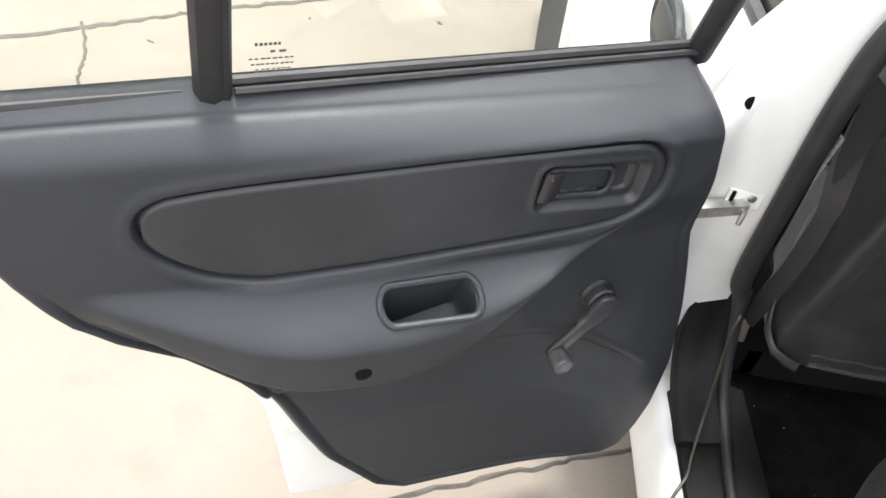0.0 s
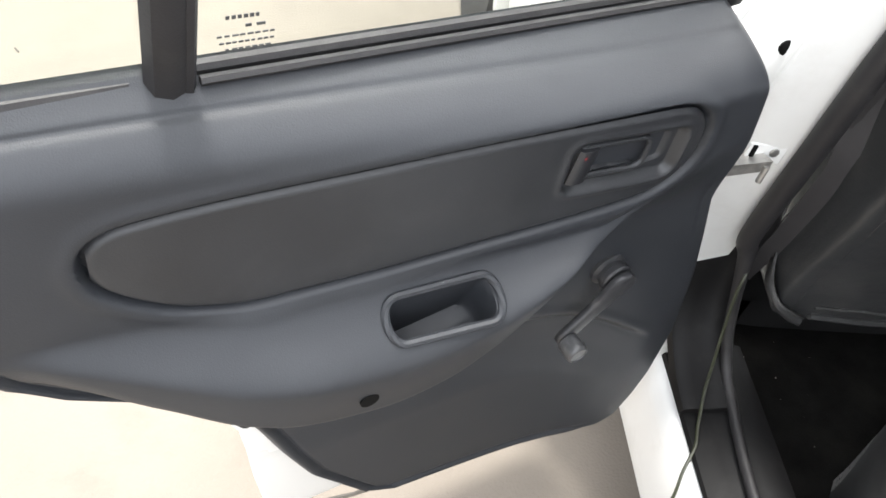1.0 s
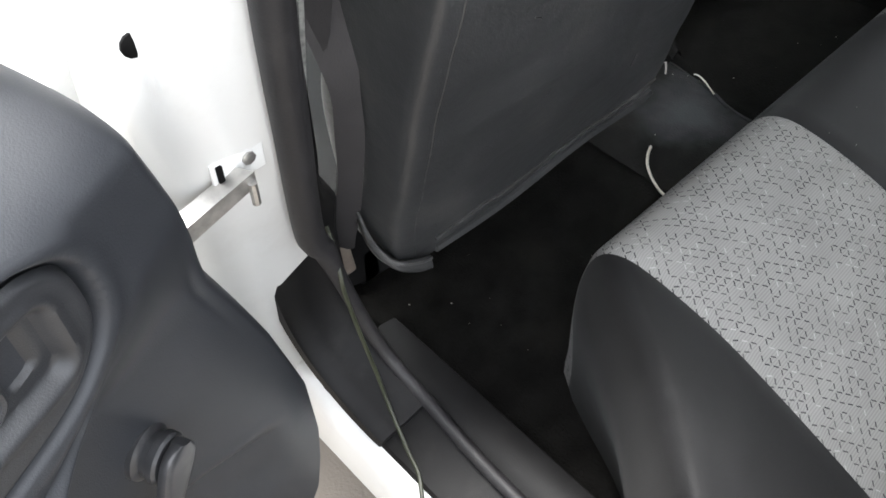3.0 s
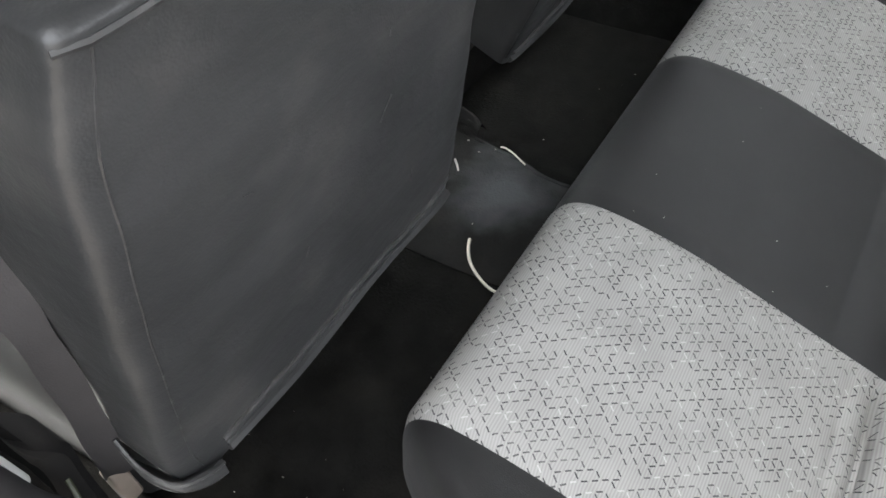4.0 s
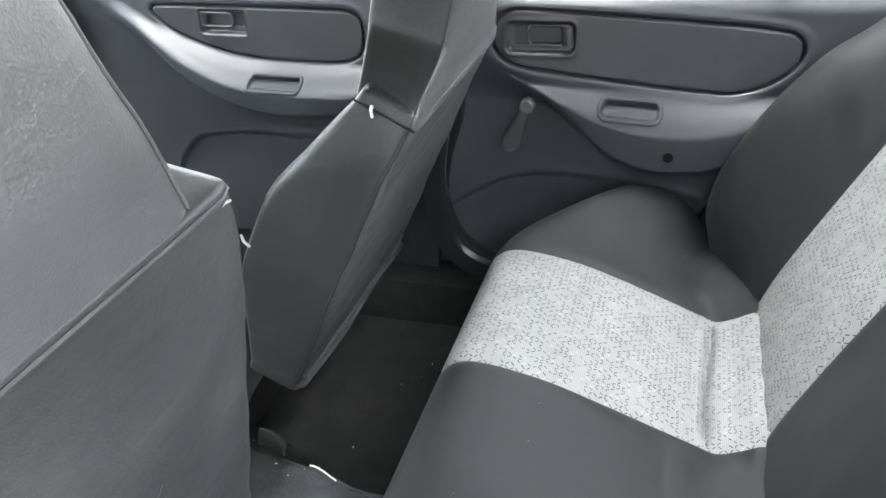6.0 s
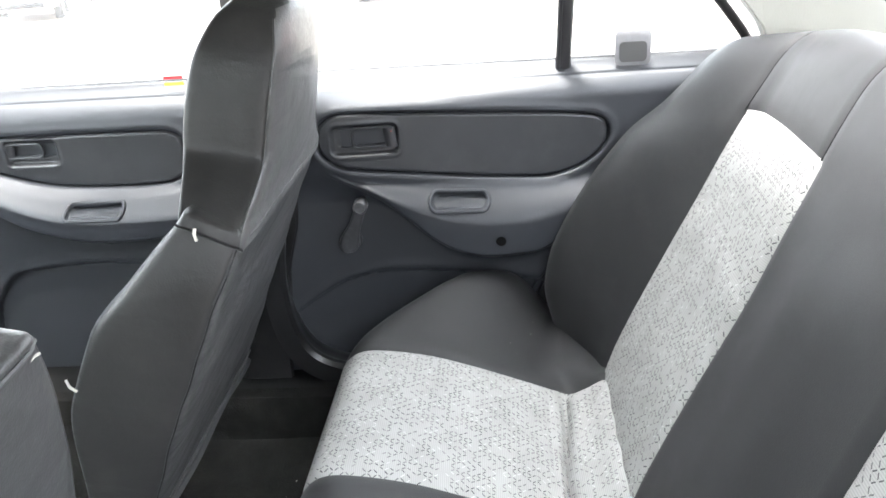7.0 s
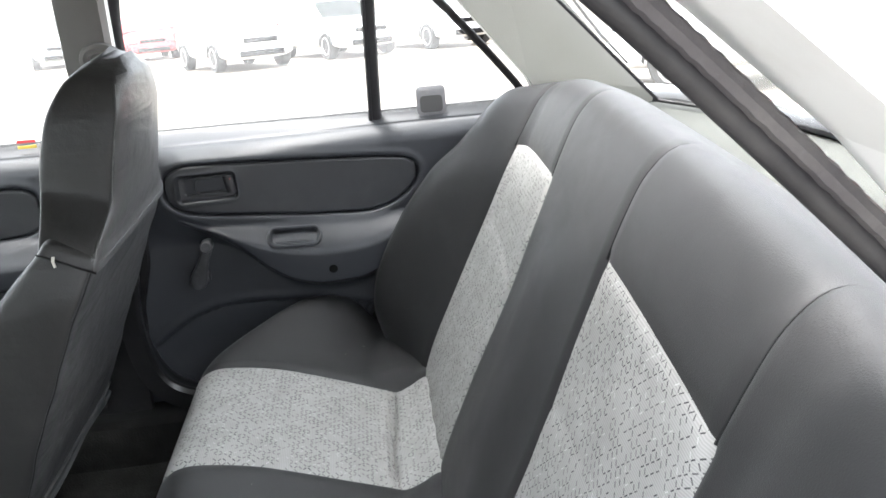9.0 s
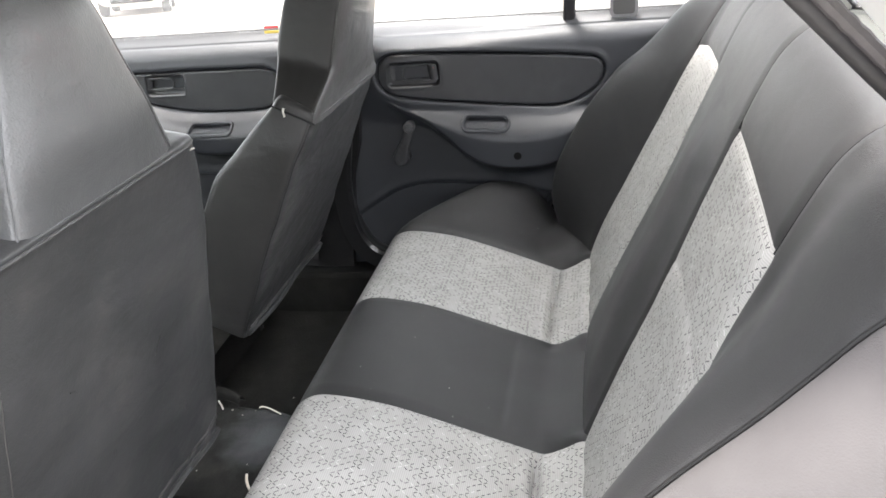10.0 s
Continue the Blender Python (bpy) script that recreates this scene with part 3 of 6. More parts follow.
def pocket_cup(D, side):
    """The inside of the pull pocket, which goes down and outward from its rim."""
    cy, cz, hy, hz, r, skew = D["pocket"]
    rings = []
    for k, t in enumerate((-0.02, 0.0, 0.06, 0.3, 0.6, 0.82, 0.94, 1.0)):
        inset = (-0.003, -0.002, 0.001, 0.0015, 0.002, 0.003, 0.0055, 0.009)[k]
        ring = []
        for (y, z), (ys, zs) in zip(rounded_rect(cy, cz, hy - inset, hz - inset * 0.5, r - inset * 0.4, skew=skew), rounded_rect(cy, cz, hy + 0.002, hz + 0.002, r + 0.002, skew=skew)):
            d = float(trim_depth(D, np.array([ys]), np.array([zs]))[0])
            front = (y - cy) / hy
            ring.append((side * (d + (0.014 if side < 0 else 0.006) * t - HINGE_X), y - HINGE_Y, z - ((0.058 - 0.016 * front) if side < 0 else 0.001) * t))
        rings.append(ring)
    # a flat floor: rings that close towards the middle
    mid = sum((Vector(q) for q in rings[-1]), Vector()) / len(rings[-1])
    for k in (0.6, 0.2, 0.01):
        rings.append([mid + (Vector(q) - mid) * k for q in rings[7]])
    return loft(rings, caps=False)


def insert_mesh(D, side, n=200, m=56):
    P = np.array(D["oval_fine"])
    ys = np.linspace(P[:, 0].min() + 0.006, P[:, 0].max() - 0.006, n)
    cols = []
    gy, gz, hy, hz, r, sk = D["grip"]
    for y in ys:
        hits = []
        for a, b in zip(P, np.roll(P, -1, axis=0)):
            if (a[0] - y) * (b[0] - y) <= 0 and a[0] != b[0]:
                hits.append(a[1] + (b[1] - a[1]) * (y - a[0]) / (b[0] - a[0]))
        lo, hi = min(hits) + 0.0035, max(hits) - 0.0035
        z = np.linspace(lo, hi, m)
        e = -outside(np.full(m, y), z, D["oval_fine"])
        d = face_depth(D, y) + 0.0005 + 0.007 * np.clip(1 - (e - 0.002) / 0.006, 0, 1) ** 2
        # shallow surround of the handle, the finger scoop before it and the cup behind the lever
        yy = np.full(m, y)
        f = 1 if D is REAR else -1
        d = d + 0.008 * ease(-outside(yy, z, rounded_rect(gy, gz, hy, hz, r)), -0.001, 0.006) - 0.0015 * np.exp(-((outside(yy, z, rounded_rect(gy, gz, hy, hz, r)) - 0.003) / 0.003) ** 2)
        d = d + 0.014 * ease(-outside(yy, z, rounded_rect(gy + f * 0.030, gz + 0.003, 0.019, hz - 0.011, 0.007)), 0.0, 0.004) * ease(f * (gy + f * 0.052 - y), 0.0, 0.030)
        d = d + 0.018 * ease(-outside(yy, z, rounded_rect(gy - f * 0.016, gz + 0.004, 0.033, hz - 0.013, 0.008)), 0.0, 0.005)
        cols.append([(side * (dd - HINGE_X), y - HINGE_Y, zz) for dd, zz in zip(d, z)])
    return grid(cols)


def window_crank(parent, side, y, z, tilt, base):
    """tilt: degrees from straight down towards the car's rear."""
    def at(d, yy, zz):
        return Vector((side * (d - HINGE_X), yy - HINGE_Y, zz))
    turn = Matrix.Rotation(radians(-90 * side), 4, "Y")
    hub = part("crank_hub", turned([(0.0215, -0.002), (0.0215, 0.003), (0.019, 0.005), (0.017, 0.006), (0.017, 0.011), (0.019, 0.012), (0.019, 0.017), (0.017, 0.019)], Matrix.Translation(at(base, y, z)) @ turn, 28), KNOB, parent, "ribbed grey hub")
    a = radians(tilt)
    ky, kz = y - 0.086 * math.sin(a), z - 0.086 * math.cos(a)
    n = 17
    rings = []
    along = Vector((0, ky - y, kz - z)).normalized()
    across = along.cross(Vector((1, 0, 0)))
    for i in range(n):
        t = -0.19 + 1.30 * i / (n - 1)
        end = math.sqrt(max(0.02, 1 - (min(0, t) / 0.20) ** 2)) * math.sqrt(max(0.02, 1 - (max(0, t - 1) / 0.12) ** 2))
        w = (0.0180 - 0.0075 * float(ease(t, 0.0, 0.55))) * end
        c = at(base - 0.025 + 0.002 * t, y, z) + along * 0.086 * t
        rings.append([c + across * w * math.copysign(abs(math.cos(q)) ** 0.6, math.cos(q)) + Vector((side * 0.0055 * math.copysign(abs(math.sin(q)) ** 0.6, math.sin(q)), 0, 0)) for q in [2 * math.pi * k / 16 for k in range(16)]])
    part("crank_arm", loft(rings), KNOB, parent)
    part("crank_knob", turned([(0.009, 0), (0.0125, 0.002), (0.0128, 0.020), (0.0115, 0.0225), (0.0100, 0.0232), (0.0096, 0.0222), (0.0005, 0.0220)], Matrix.Translation(at(base - 0.028, ky, kz)) @ turn, 24), KNOB_END, parent, "worn grey turning knob, lightened as if lit")


def door_lining(D, side, parent, crank_tilt):
    def at(d, y, z):
        return (side * (d - HINGE_X), y - HINGE_Y, z)
    D["oval_fine"] = [(p.x, p.y) for p in smooth_path([(y, z, 0) for y, z in D["oval"]], 5, True)]
    part("lining", trim_mesh(D, side), TRIM, parent, "moulded dark blue-grey vinyl door lining with a swelling armrest")
    part("insert_panel", insert_mesh(D, side), INSERT, parent, "long rounded charcoal inset panel")
    gy, gz, hy, hz, r, sk = D["grip"]
    fd = float(face_depth(D, gy))
    f = 1 if D is REAR else -1
    part("handle_cup", tube([at(face_depth(D, y) + 0.0045, y, z) for y, z in rounded_rect(gy - f * 0.015, gz + 0.004, 0.036, hz - 0.011, 0.010)], 0.0028, 8, True, up=(1, 0, 0)), INSERT, parent, "smooth black ring round the inner handle")
    # a flat black plate puts the recess's shade into colour
    part("handle_recess", prism([(y - HINGE_Y, z) for y, z in rounded_rect(gy - f * 0.016, gz + 0.004, 0.032, hz - 0.014, 0.007)], *sorted((side * (fd + 0.020 - HINGE_X), side * (fd + 0.023 - HINGE_X))), 0), BLACK, parent, "black plate painting shade into the handle recess")
    part("handle_lever", loft([[at(fd + 0.006 - 0.004 * math.sin(q), gy - f * (0.047 - 0.004 * b - 0.010 * math.cos(q)), gz - 0.014 + 0.034 * b) for q in [2 * math.pi * k / 12 for k in range(12)]] for b in (0, 0.15, 0.5, 0.85, 1.0)]), PLASTIC, parent, "pull lever of the inner handle")
    part("lock_mark", turned([(0.0023, 0), (0.0023, 0.0008), (0.001, 0.0012)], Matrix.Translation(at(fd + 0.0035, gy - f * 0.047, gz + 0.0135)) @ Matrix.Rotation(radians(-90 * side), 4, "Y"), 10), RED_DOT, parent, "small red unlocked mark")
    cy, cz, hy, hz, r, skew = D["pocket"]
    rim = []
    for y, z in rounded_rect(cy, cz, hy + 0.0035, hz + 0.0030, r + 0.003, skew=skew):
        rim.append(at(float(trim_depth(D, np.array([y]), np.array([z]))[0]) - 0.0005, y, z))
    part("pull_pocket", pocket_cup(D, side), TRIM, parent)
    part("pull_pocket_rim", tube(rim, 0.0040, 8, True, up=(1, 0, 0)), TRIM, parent, "raised rim of the pull pocket")
    if D["hole"]:
        y, z = D["hole"]
        d = float(trim_depth(D, np.array([y]), np.array([z]))[0])
        # no opening is cut: a black disc paints the hole's shade
        part("screw_hole", turned([(0.0088, -0.006), (0.0088, 0.0016), (0.001, 0.0018)], Matrix.Translation(at(d, y, z)) @ Matrix.Rotation(radians(-90 * side), 4, "Y"), 16), BLACK, parent, "black disc drawn as the shade of an open screw hole")
    if crank_tilt is not None:
        y, z = D["crank"]
        window_crank(parent, side, y, z, crank_tilt, float(trim_depth(D, np.array([y]), np.array([z]))[0]) + 0.001)


def rear_door(side, angle, crank, crank_tilt, label):
    ob = thing("rear_door", label, "car door", "car doors", m=pose(side * HINGE_X, HINGE_Y, 0, 0, 0, angle))

    def at(d, y, z):
        return (side * (d - HINGE_X), y - HINGE_Y, z)

    def plate(poly, a, b, r):
        lo, hi = sorted((side * (a - HINGE_X), side * (b - HINGE_X)))
        return prism([(y - HINGE_Y, z) for y, z in poly], lo, hi, 0, r)
    # painted shell: a little larger than its lining, square at the lower rear corner
    shell = [(-0.02, 0.915), (-0.785, 0.915), (-0.755, 0.86), (-0.715, 0.80), (-0.68, 0.735), (-0.655, 0.700), (-0.595, 0.655), (-0.54, 0.60), (-0.498, 0.54), (-0.470, 0.49), (-0.448, 0.33), (-0.440, 0.262), (-0.40, 0.250), (0.03, 0.252), (0.05, 0.30), (0.050, 0.45), (0.022, 0.60), (-0.02, 0.75)]
    part("door_shell", plate(shell, 0.752, 0.815, 0.006), PAINT, ob, "white painted steel door shell")
    REAR["crank"] = crank
    door_lining(REAR, side, ob, crank_tilt)
    # belt line weather strips
    if side < 0:
        part("belt_seal", tube([at(0.752, y, BELT_Z + 0.014) for y in np.linspace(-0.515, -0.035, 9)], 0.0055, 8), RUBBER, ob, "black rubber belt seal")
        part("belt_lip", tube([at(0.742, y, BELT_Z + 0.010) for y in np.linspace(-0.50, -0.03, 9)], 0.0035, 6), RUBBER, ob)
        part("quarter_seal", tube([at(0.754, y, BELT_Z + 0.006) for y in np.linspace(-0.795, -0.54, 6)], 0.005, 8), RUBBER, ob)
    else:
        part("belt_seal", tube([at(0.7575, y, 0.9545) for y in np.linspace(-0.795, -0.03, 12)], 0.0024, 8), RUBBER, ob, "thin dark belt seal")
    # window frame
    top = 1.300
    fr = [(-0.025, BELT_Z), (-0.040, 1.06), (-0.058, 1.19), (-0.085, 1.265), (-0.135, top), (-0.30, top + 0.010), (-0.43, top), (-0.525, 1.27), (-0.64, 1.168), (-0.795, 0.988), (-0.815, 0.945)]
    if side > 0:
        fr = fr[:7] + [(y - 0.009, z + 0.004) for y, z in fr[7:]]
    part("window_frame", tube([at(glass_d(q.y) - 0.004, q.x, q.y) for q in smooth_path([(y, z, 0) for y, z in fr], 5)], lambda t: 0.017 - (0.009 * float(ease(t, 0.60, 0.72)) if side > 0 else 0), 10, flat=0.8, up=(1, 0, 0)), RUBBER, ob, "black window frame")
    bar = [(-0.516, BELT_Z - 0.03), (-0.517, BELT_Z), (-0.521, 1.05), (-0.525, 1.16), (-0.530, 1.275)]
    part("quarter_divider", tube([at(glass_d(z) - 0.004, y, z) for y, z in bar], 0.0145 if side < 0 else 0.0115, 8, flat=0.8, up=(1, 0, 0)), RUBBER, ob, "black upright quarter window bar")
    part("divider_lip", tube([at(glass_d(z) - 0.010, y + 0.011, z) for y, z in bar], 0.0045, 6), RUBBER, ob)

    def pane(outline, name):
        bm = bmesh.new()
        f = [bm.verts.new(at(glass_d(z), y, z)) for y, z in outline]
        g = [bm.verts.new(at(glass_d(z) + 0.004, y, z)) for y, z in outline]
        bm.faces.new(f)
        bm.faces.new(g)
        for k in range(len(f)):
            bm.faces.new((f[k], f[(k + 1) % len(f)], g[(k + 1) % len(f)], g[k]))
        p = part(name, bm, WINDOW if side < 0 else DUSTY, ob, "clear side window glass" if side < 0 else "dusty side window glass", smooth=False)
        p.visible_shadow = False
        return p
    main = pane([(-0.03, BELT_Z), (-0.516, BELT_Z), (-0.528, 1.262), (-0.44, top - 0.004), (-0.14, top - 0.004), (-0.06, 1.19)], "window_pane")
    pane([(-0.518, BELT_Z), (-0.80, BELT_Z + 0.01), (-0.795, 0.985), (-0.64, 1.165), (-0.535, 1.25), (-0.53, 1.255)], "quarter_pane")
    return ob, main


def glass_print(pane, side, y0, y1, z0, z1):
    """A maker's stamp on the glass: bars for what cannot be read."""
    rnd = random.Random(3)
    rows = [(0.86, 0.15, 0.10, 0.55, 6), (0.62, 0.12, 0.42, 0.35, 2), (0.40, 0.08, 0.0, 0.95, 8), (0.22, 0.08, 0.05, 0.9, 9), (0.05, 0.06, 0.15, 0.75, 7)]
    bms = []
    for v, h, u0, uw, n in rows:
        for k in range(n):
            a, b = u0 + uw * k / n, u0 + uw * (k + 0.55 + 0.3 * rnd.random()) / n
            ya, yb = y0 + (y1 - y0) * a, y0 + (y1 - y0) * b
            za = z0 + (z1 - z0) * v
            d = glass_d(za) - 0.0012
            bms.append(rbox((side * (d - HINGE_X), (ya + yb) / 2 - HINGE_Y, za), (0.0006, abs(yb - ya), h * (z1 - z0) * 0.5), 0.0001, 1))
    part("glass_stamp", joined(*bms), PRINT, pane, "small dark maker's stamp bars", smooth=False)


left_door, left_pane = rear_door(-1, -OPEN, (-0.087, 0.648), 35.5, "open rear car door with dark blue-grey vinyl lining and crank window")
glass_print(left_pane, -1, -0.488, -0.448, 0.958, 0.992)
right_door, right_pane = rear_door(1, 0, (-0.120, 0.652), 158, "closed rear car door with dark vinyl lining and crank window")
part("window_sticker", prism(rounded_rect(-0.632 - HINGE_Y, 0.968, 0.030, 0.030, 0.010), glass_d(0.968) - HINGE_X - 0.006, glass_d(0.968) - HINGE_X - 0.004, 0), STICKER, right_door, "small grey sticker on the quarter glass")
part("sticker_field", prism(rounded_rect(-0.632 - HINGE_Y, 0.961, 0.023, 0.017, 0.008), glass_d(0.968) - HINGE_X - 0.008, glass_d(0.968) - HINGE_X - 0.0062, 0), PRINT, right_door, "dark lower field of the sticker")


def front_door(side, lined):
    ob = thing("front_door", "closed white front car door with black window frame" if side < 0 else "closed front car door with dark vinyl lining and armrest", "car door", "car doors", m=pose(side * HINGE_X, HINGE_Y, 0))

    def at(d, y, z):
        return (side * (d - HINGE_X), y - HINGE_Y, z)
    # outer skin bulges a little below the belt
    rows = []
    for z in np.linspace(0.27, 0.93, 16):
        d = 0.834 - 0.05 * ((z - 0.62) / 0.33) ** 2 * (1 if z > 0.62 else 0.9)
        y0 = ramp(z, [(0.27, 0.15), (0.50, 0.14), (0.93, 0.055)])
        rows.append([at(d, y, z) for y in np.linspace(y0, 1.02, 14)])
    part("door_skin", grid(rows, thick=(-side * 0.03, 0, 0)), PAINT, ob, "white painted outer door skin")
    if lined:
        door_lining(FRONT, side, ob, None)
    fr = [(0.045, 0.93), (0.02, 1.06), (-0.005, 1.19), (0.02, 1.26), (0.10, 1.295), (0.40, 1.295), (0.60, 1.22), (0.80, 1.07), (0.98, 0.94)]
    part("window_frame", tube([at(glass_d(q.y) - 0.002, q.x, q.y) for q in smooth_path([(y, z, 0) for y, z in fr], 5)], 0.016, 8, flat=0.8, up=(1, 0, 0)), RUBBER, ob, "black window frame")
    part("belt_seal", tube([at(0.770 if side < 0 else 0.7585, y, BELT_Z if side < 0 else 0.954) for y in np.linspace(0.05, 0.98, 8)], 0.010 if side < 0 else 0.003, 8), RUBBER, ob)
    q = [(0.05, 0.935), (0.02, 1.06), (0.0, 1.19), (0.03, 1.255), (0.10, 1.29), (0.40, 1.29), (0.60, 1.215), (0.80, 1.066), (0.97, 0.94)]
    bm = slab([at(glass_d(z), y, z) for y, z in q], (side * 0.004, 0, 0))
    p = part("window_pane", bm, WINDOW if side < 0 else DUSTY, ob, "clear side window glass" if side < 0 else "dusty side window glass", smooth=False)
    p.visible_shadow = False
    return ob


LABEL_Y, LABEL_Z = 0.172, 0.950
left_front = front_door(-1, False)
hx, hy, hz = -0.826 + HINGE_X, 0.235 - HINGE_Y, 0.845
part("handle_recess", tube([(hx - 0.004, hy + 0.075 * math.cos(a), hz + 0.038 * math.sin(a)) for a in np.linspace(0, 2 * math.pi, 24, endpoint=False)], 0.008, 8, True, up=(1, 0, 0)), PLASTIC, left_front, "black oval pull handle surround")
part("handle_flap", rbox((hx - 0.002, hy, hz), (0.020, 0.13, 0.056), 0.009), PLASTIC, left_front, "black outer pull handle")
part("faint_lettering", joined(*[rbox((-0.8335 + HINGE_X, 0.44 + 0.045 * k - HINGE_Y, 0.835 + 0.002 * (k % 3)), (0.002, 0.028 - 0.006 * (k % 2), 0.012), 0.0005, 1) for k in range(8)]), PALE_PRINT, left_front, "faint raised bars of worn lettering")
right_front = front_door(1, True)
for k, (ink, say) in enumerate(((YELLOW, "yellow bar of a worn label"), (RED, "red bar of a worn label"))):
    part("window_label", rbox((glass_d(0.98) - HINGE_X - 0.006, LABEL_Y - HINGE_Y, LABEL_Z + 0.011 * k), (0.001, 0.036, 0.006), 0.0004, 1), ink, right_front, say)


# ---- rear bench ----
BACK = [(-0.548, 0.44), (-0.560, 0.50), (-0.600, 0.60), (-0.652, 0.71), (-0.700, 0.82), (-0.748, 0.938)]
CROWN = [(-0.748, 0.938), (-0.768, 0.986), (-0.790, 1.027), (-0.820, 1.053), (-0.852, 1.051), (-0.884, 1.031), (-0.916, 0.994), (-0.93, 0.93)]


def along(path, n):
    P = smooth_path([(0, y, z) for y, z in path], 8)
    s = np.concatenate([[0], np.cumsum([(b - a).length for a, b in zip(P, P[1:])])])
    t = np.linspace(0, s[-1], n)
    return np.interp(t, s, [p.y for p in P]), np.interp(t, s, [p.z for p in P]), t


def back_shift(x, y, z):
    """The bolsters near the doors come forward and the top falls away at the ends."""
    drop = float(glide(abs(x), [(0, 0), (0.2, 0.001), (0.3, 0.006), (0.37, 0.011), (0.45, 0.022), (0.56, 0.043), (0.62, 0.056), (0.74, 0.085)]))
    z = z - drop * ease(z, 0.80, 1.02)
    y = y + ease(abs(x), 0.47, 0.64) * glide(z, [(0.42, 0.04), (0.50, 0.072), (0.58, 0.110), (0.66, 0.124), (0.75, 0.116), (0.83, 0.092), (0.90, 0.070), (0.95, 0.055), (1.0, 0.042), (1.05, 0.03)])
    # the backrest stands a little askew
    y = y - 0.055 * x * ease(z, 0.50, 0.93) * (1 - ease(abs(x), 0.50, 0.64))
    y = y - 0.024 * ease(abs(x), 0.665, 0.73) ** 2
    return y, z


def seam_dip(x, x0, x1, w=0.012, depth=0.006):
    m = np.minimum(x - x0, x1 - x)
    return depth * np.clip(1 - m / w, 0, 1) ** 2


def back_column(x_lo, x_hi, pale, path, n, uv0=0.0, top=None):
    """A strip of the backrest; x_lo and x_hi are its borders at the bottom and at the top of the striped face."""
    ys, zs, ts = along(path, n)
    pts, uvs = [], []
    for i in range(n):
        v = i / (n - 1)
        k = float(np.clip((zs[i] - 0.44) / (0.938 - 0.44), 0, 1)) if top is None or ys[i] > -0.748 else 1.0
        if path is CROWN:
            k = 1.0
        a, b = x_lo[0] + (x_lo[1] - x_lo[0]) * k, x_hi[0] + (x_hi[1] - x_hi[0]) * k
        row, ur = [], []
        for x in np.linspace(a, b, 32):
            y, z = back_shift(x, ys[i], zs[i])
            low = ys[i] > -0.748
            inward = seam_dip(x, a, b, 0.012, 0.006) if low else seam_dip(x, a, b, 0.007, 0.003)
            if pale:
                m = 1 - v if path is BACK else v
                inward += 0.003 * np.clip(1 - m / 0.03, 0, 1) ** 2
            if pale and path is BACK:
                mid = (x - a) / (b - a) if x_lo[0] > 0 else (b - x) / (b - a)
                arc = 0.665 + 0.020 * mid + 0.022 * math.sin(math.pi * mid)
                side_fade = float(ease(min(x - a, b - x), 0.0, 0.02))
                inward -= 0.0024 * math.exp(-((v - arc + 0.055) / 0.055) ** 2) * side_fade * float(1 - ease(v - arc, -0.012, 0.012))
                inward += 0.0014 * math.exp(-((v - arc - 0.006) / 0.006) ** 2) * side_fade
            if low and not pale:
                u = min(x - a, b - x) / (b - a)
                inward -= 0.011 * float(ease(u, 0.0, 0.42)) * float(ease(v, 0.0, 0.25)) * float(1 - ease(zs[i], 0.84, 0.932))
            if low:
                inward += 0.0012 * math.sin(37 * x + 11 * z) * math.sin(23 * z + 1.3) + (0.0010 * math.sin(x * 90 + 5 * z) * math.exp(-((z - 0.50) / 0.05) ** 2) if pale else 0.0)
            row.append((x, y - inward * 0.92, z - inward * 0.38))
            ur.append((x, ts[i] + uv0))
        pts.append(row)
        uvs.append(ur)
    return grid(pts, uvs)


bench = thing("rear_bench_seat", "rear bench seat in charcoal cloth with two pale patterned stripes", "car seat")
columns = [((-0.640, -0.640), (-0.455, -0.440), False), ((-0.455, -0.440), (-0.147, -0.118), True), ((-0.147, -0.118), (0.165, 0.218), False), ((0.165, 0.218), (0.475, 0.522), True), ((0.475, 0.522), (0.720, 0.730), False)]
for lo, hi, pale in columns:
    if pale:
        part("backrest_stripe", back_column(lo, hi, True, BACK, 80), PALE, bench, "pale grey patterned cloth")
        part("backrest_crown", back_column(lo, hi, True, CROWN, 26, 0.6), CLOTH, bench, "rounded charcoal top of the backrest")
    else:
        part("backrest_panel", back_column(lo, hi, False, BACK + CROWN[1:], 90, 0.0, True), CLOTH, bench, "smooth charcoal cloth")

# dark cords along the seams over the top, painting their creases' shade
for lo, hi, pale in columns[:-1]:
    ys, zs, _ = along(CROWN[:-2], 30)
    line = []
    for y, z in zip(ys, zs):
        y, z = back_shift(hi[1], y, z)
        line.append((hi[1], y - 0.0022, z - 0.0018))
    part("backrest_seam", tube(line, lambda t: 0.0017 * (1 - 0.8 * t), 6), SCUFF, bench, "seam cord, dark for the shade of its crease")

# the outer side of the near wing, in a lighter plain grey
rows = []
ys, zs, ts = along(BACK + CROWN[1:-2], 70)
for k in range(70):
    row = []
    y, z = back_shift(-0.640, ys[k], zs[k])
    for j in range(14):
        u = j / 13
        pull = 0.0016 * math.sin(70 * z + 9 * u) * math.sin(31 * z) * (1 - u)
        row.append((-0.6395 - 0.075 * math.sin(u * math.pi / 2) + pull, y - 0.001 - 0.16 * (1 - math.cos(u * math.pi / 2)), z - 0.012 * u))
    rows.append(row)
part("wing_side", grid(rows, thick=(0.012, -0.01, 0)), SIDE_CLOTH, bench, "outer side in a plain greyish pink, lighter than the charcoal")
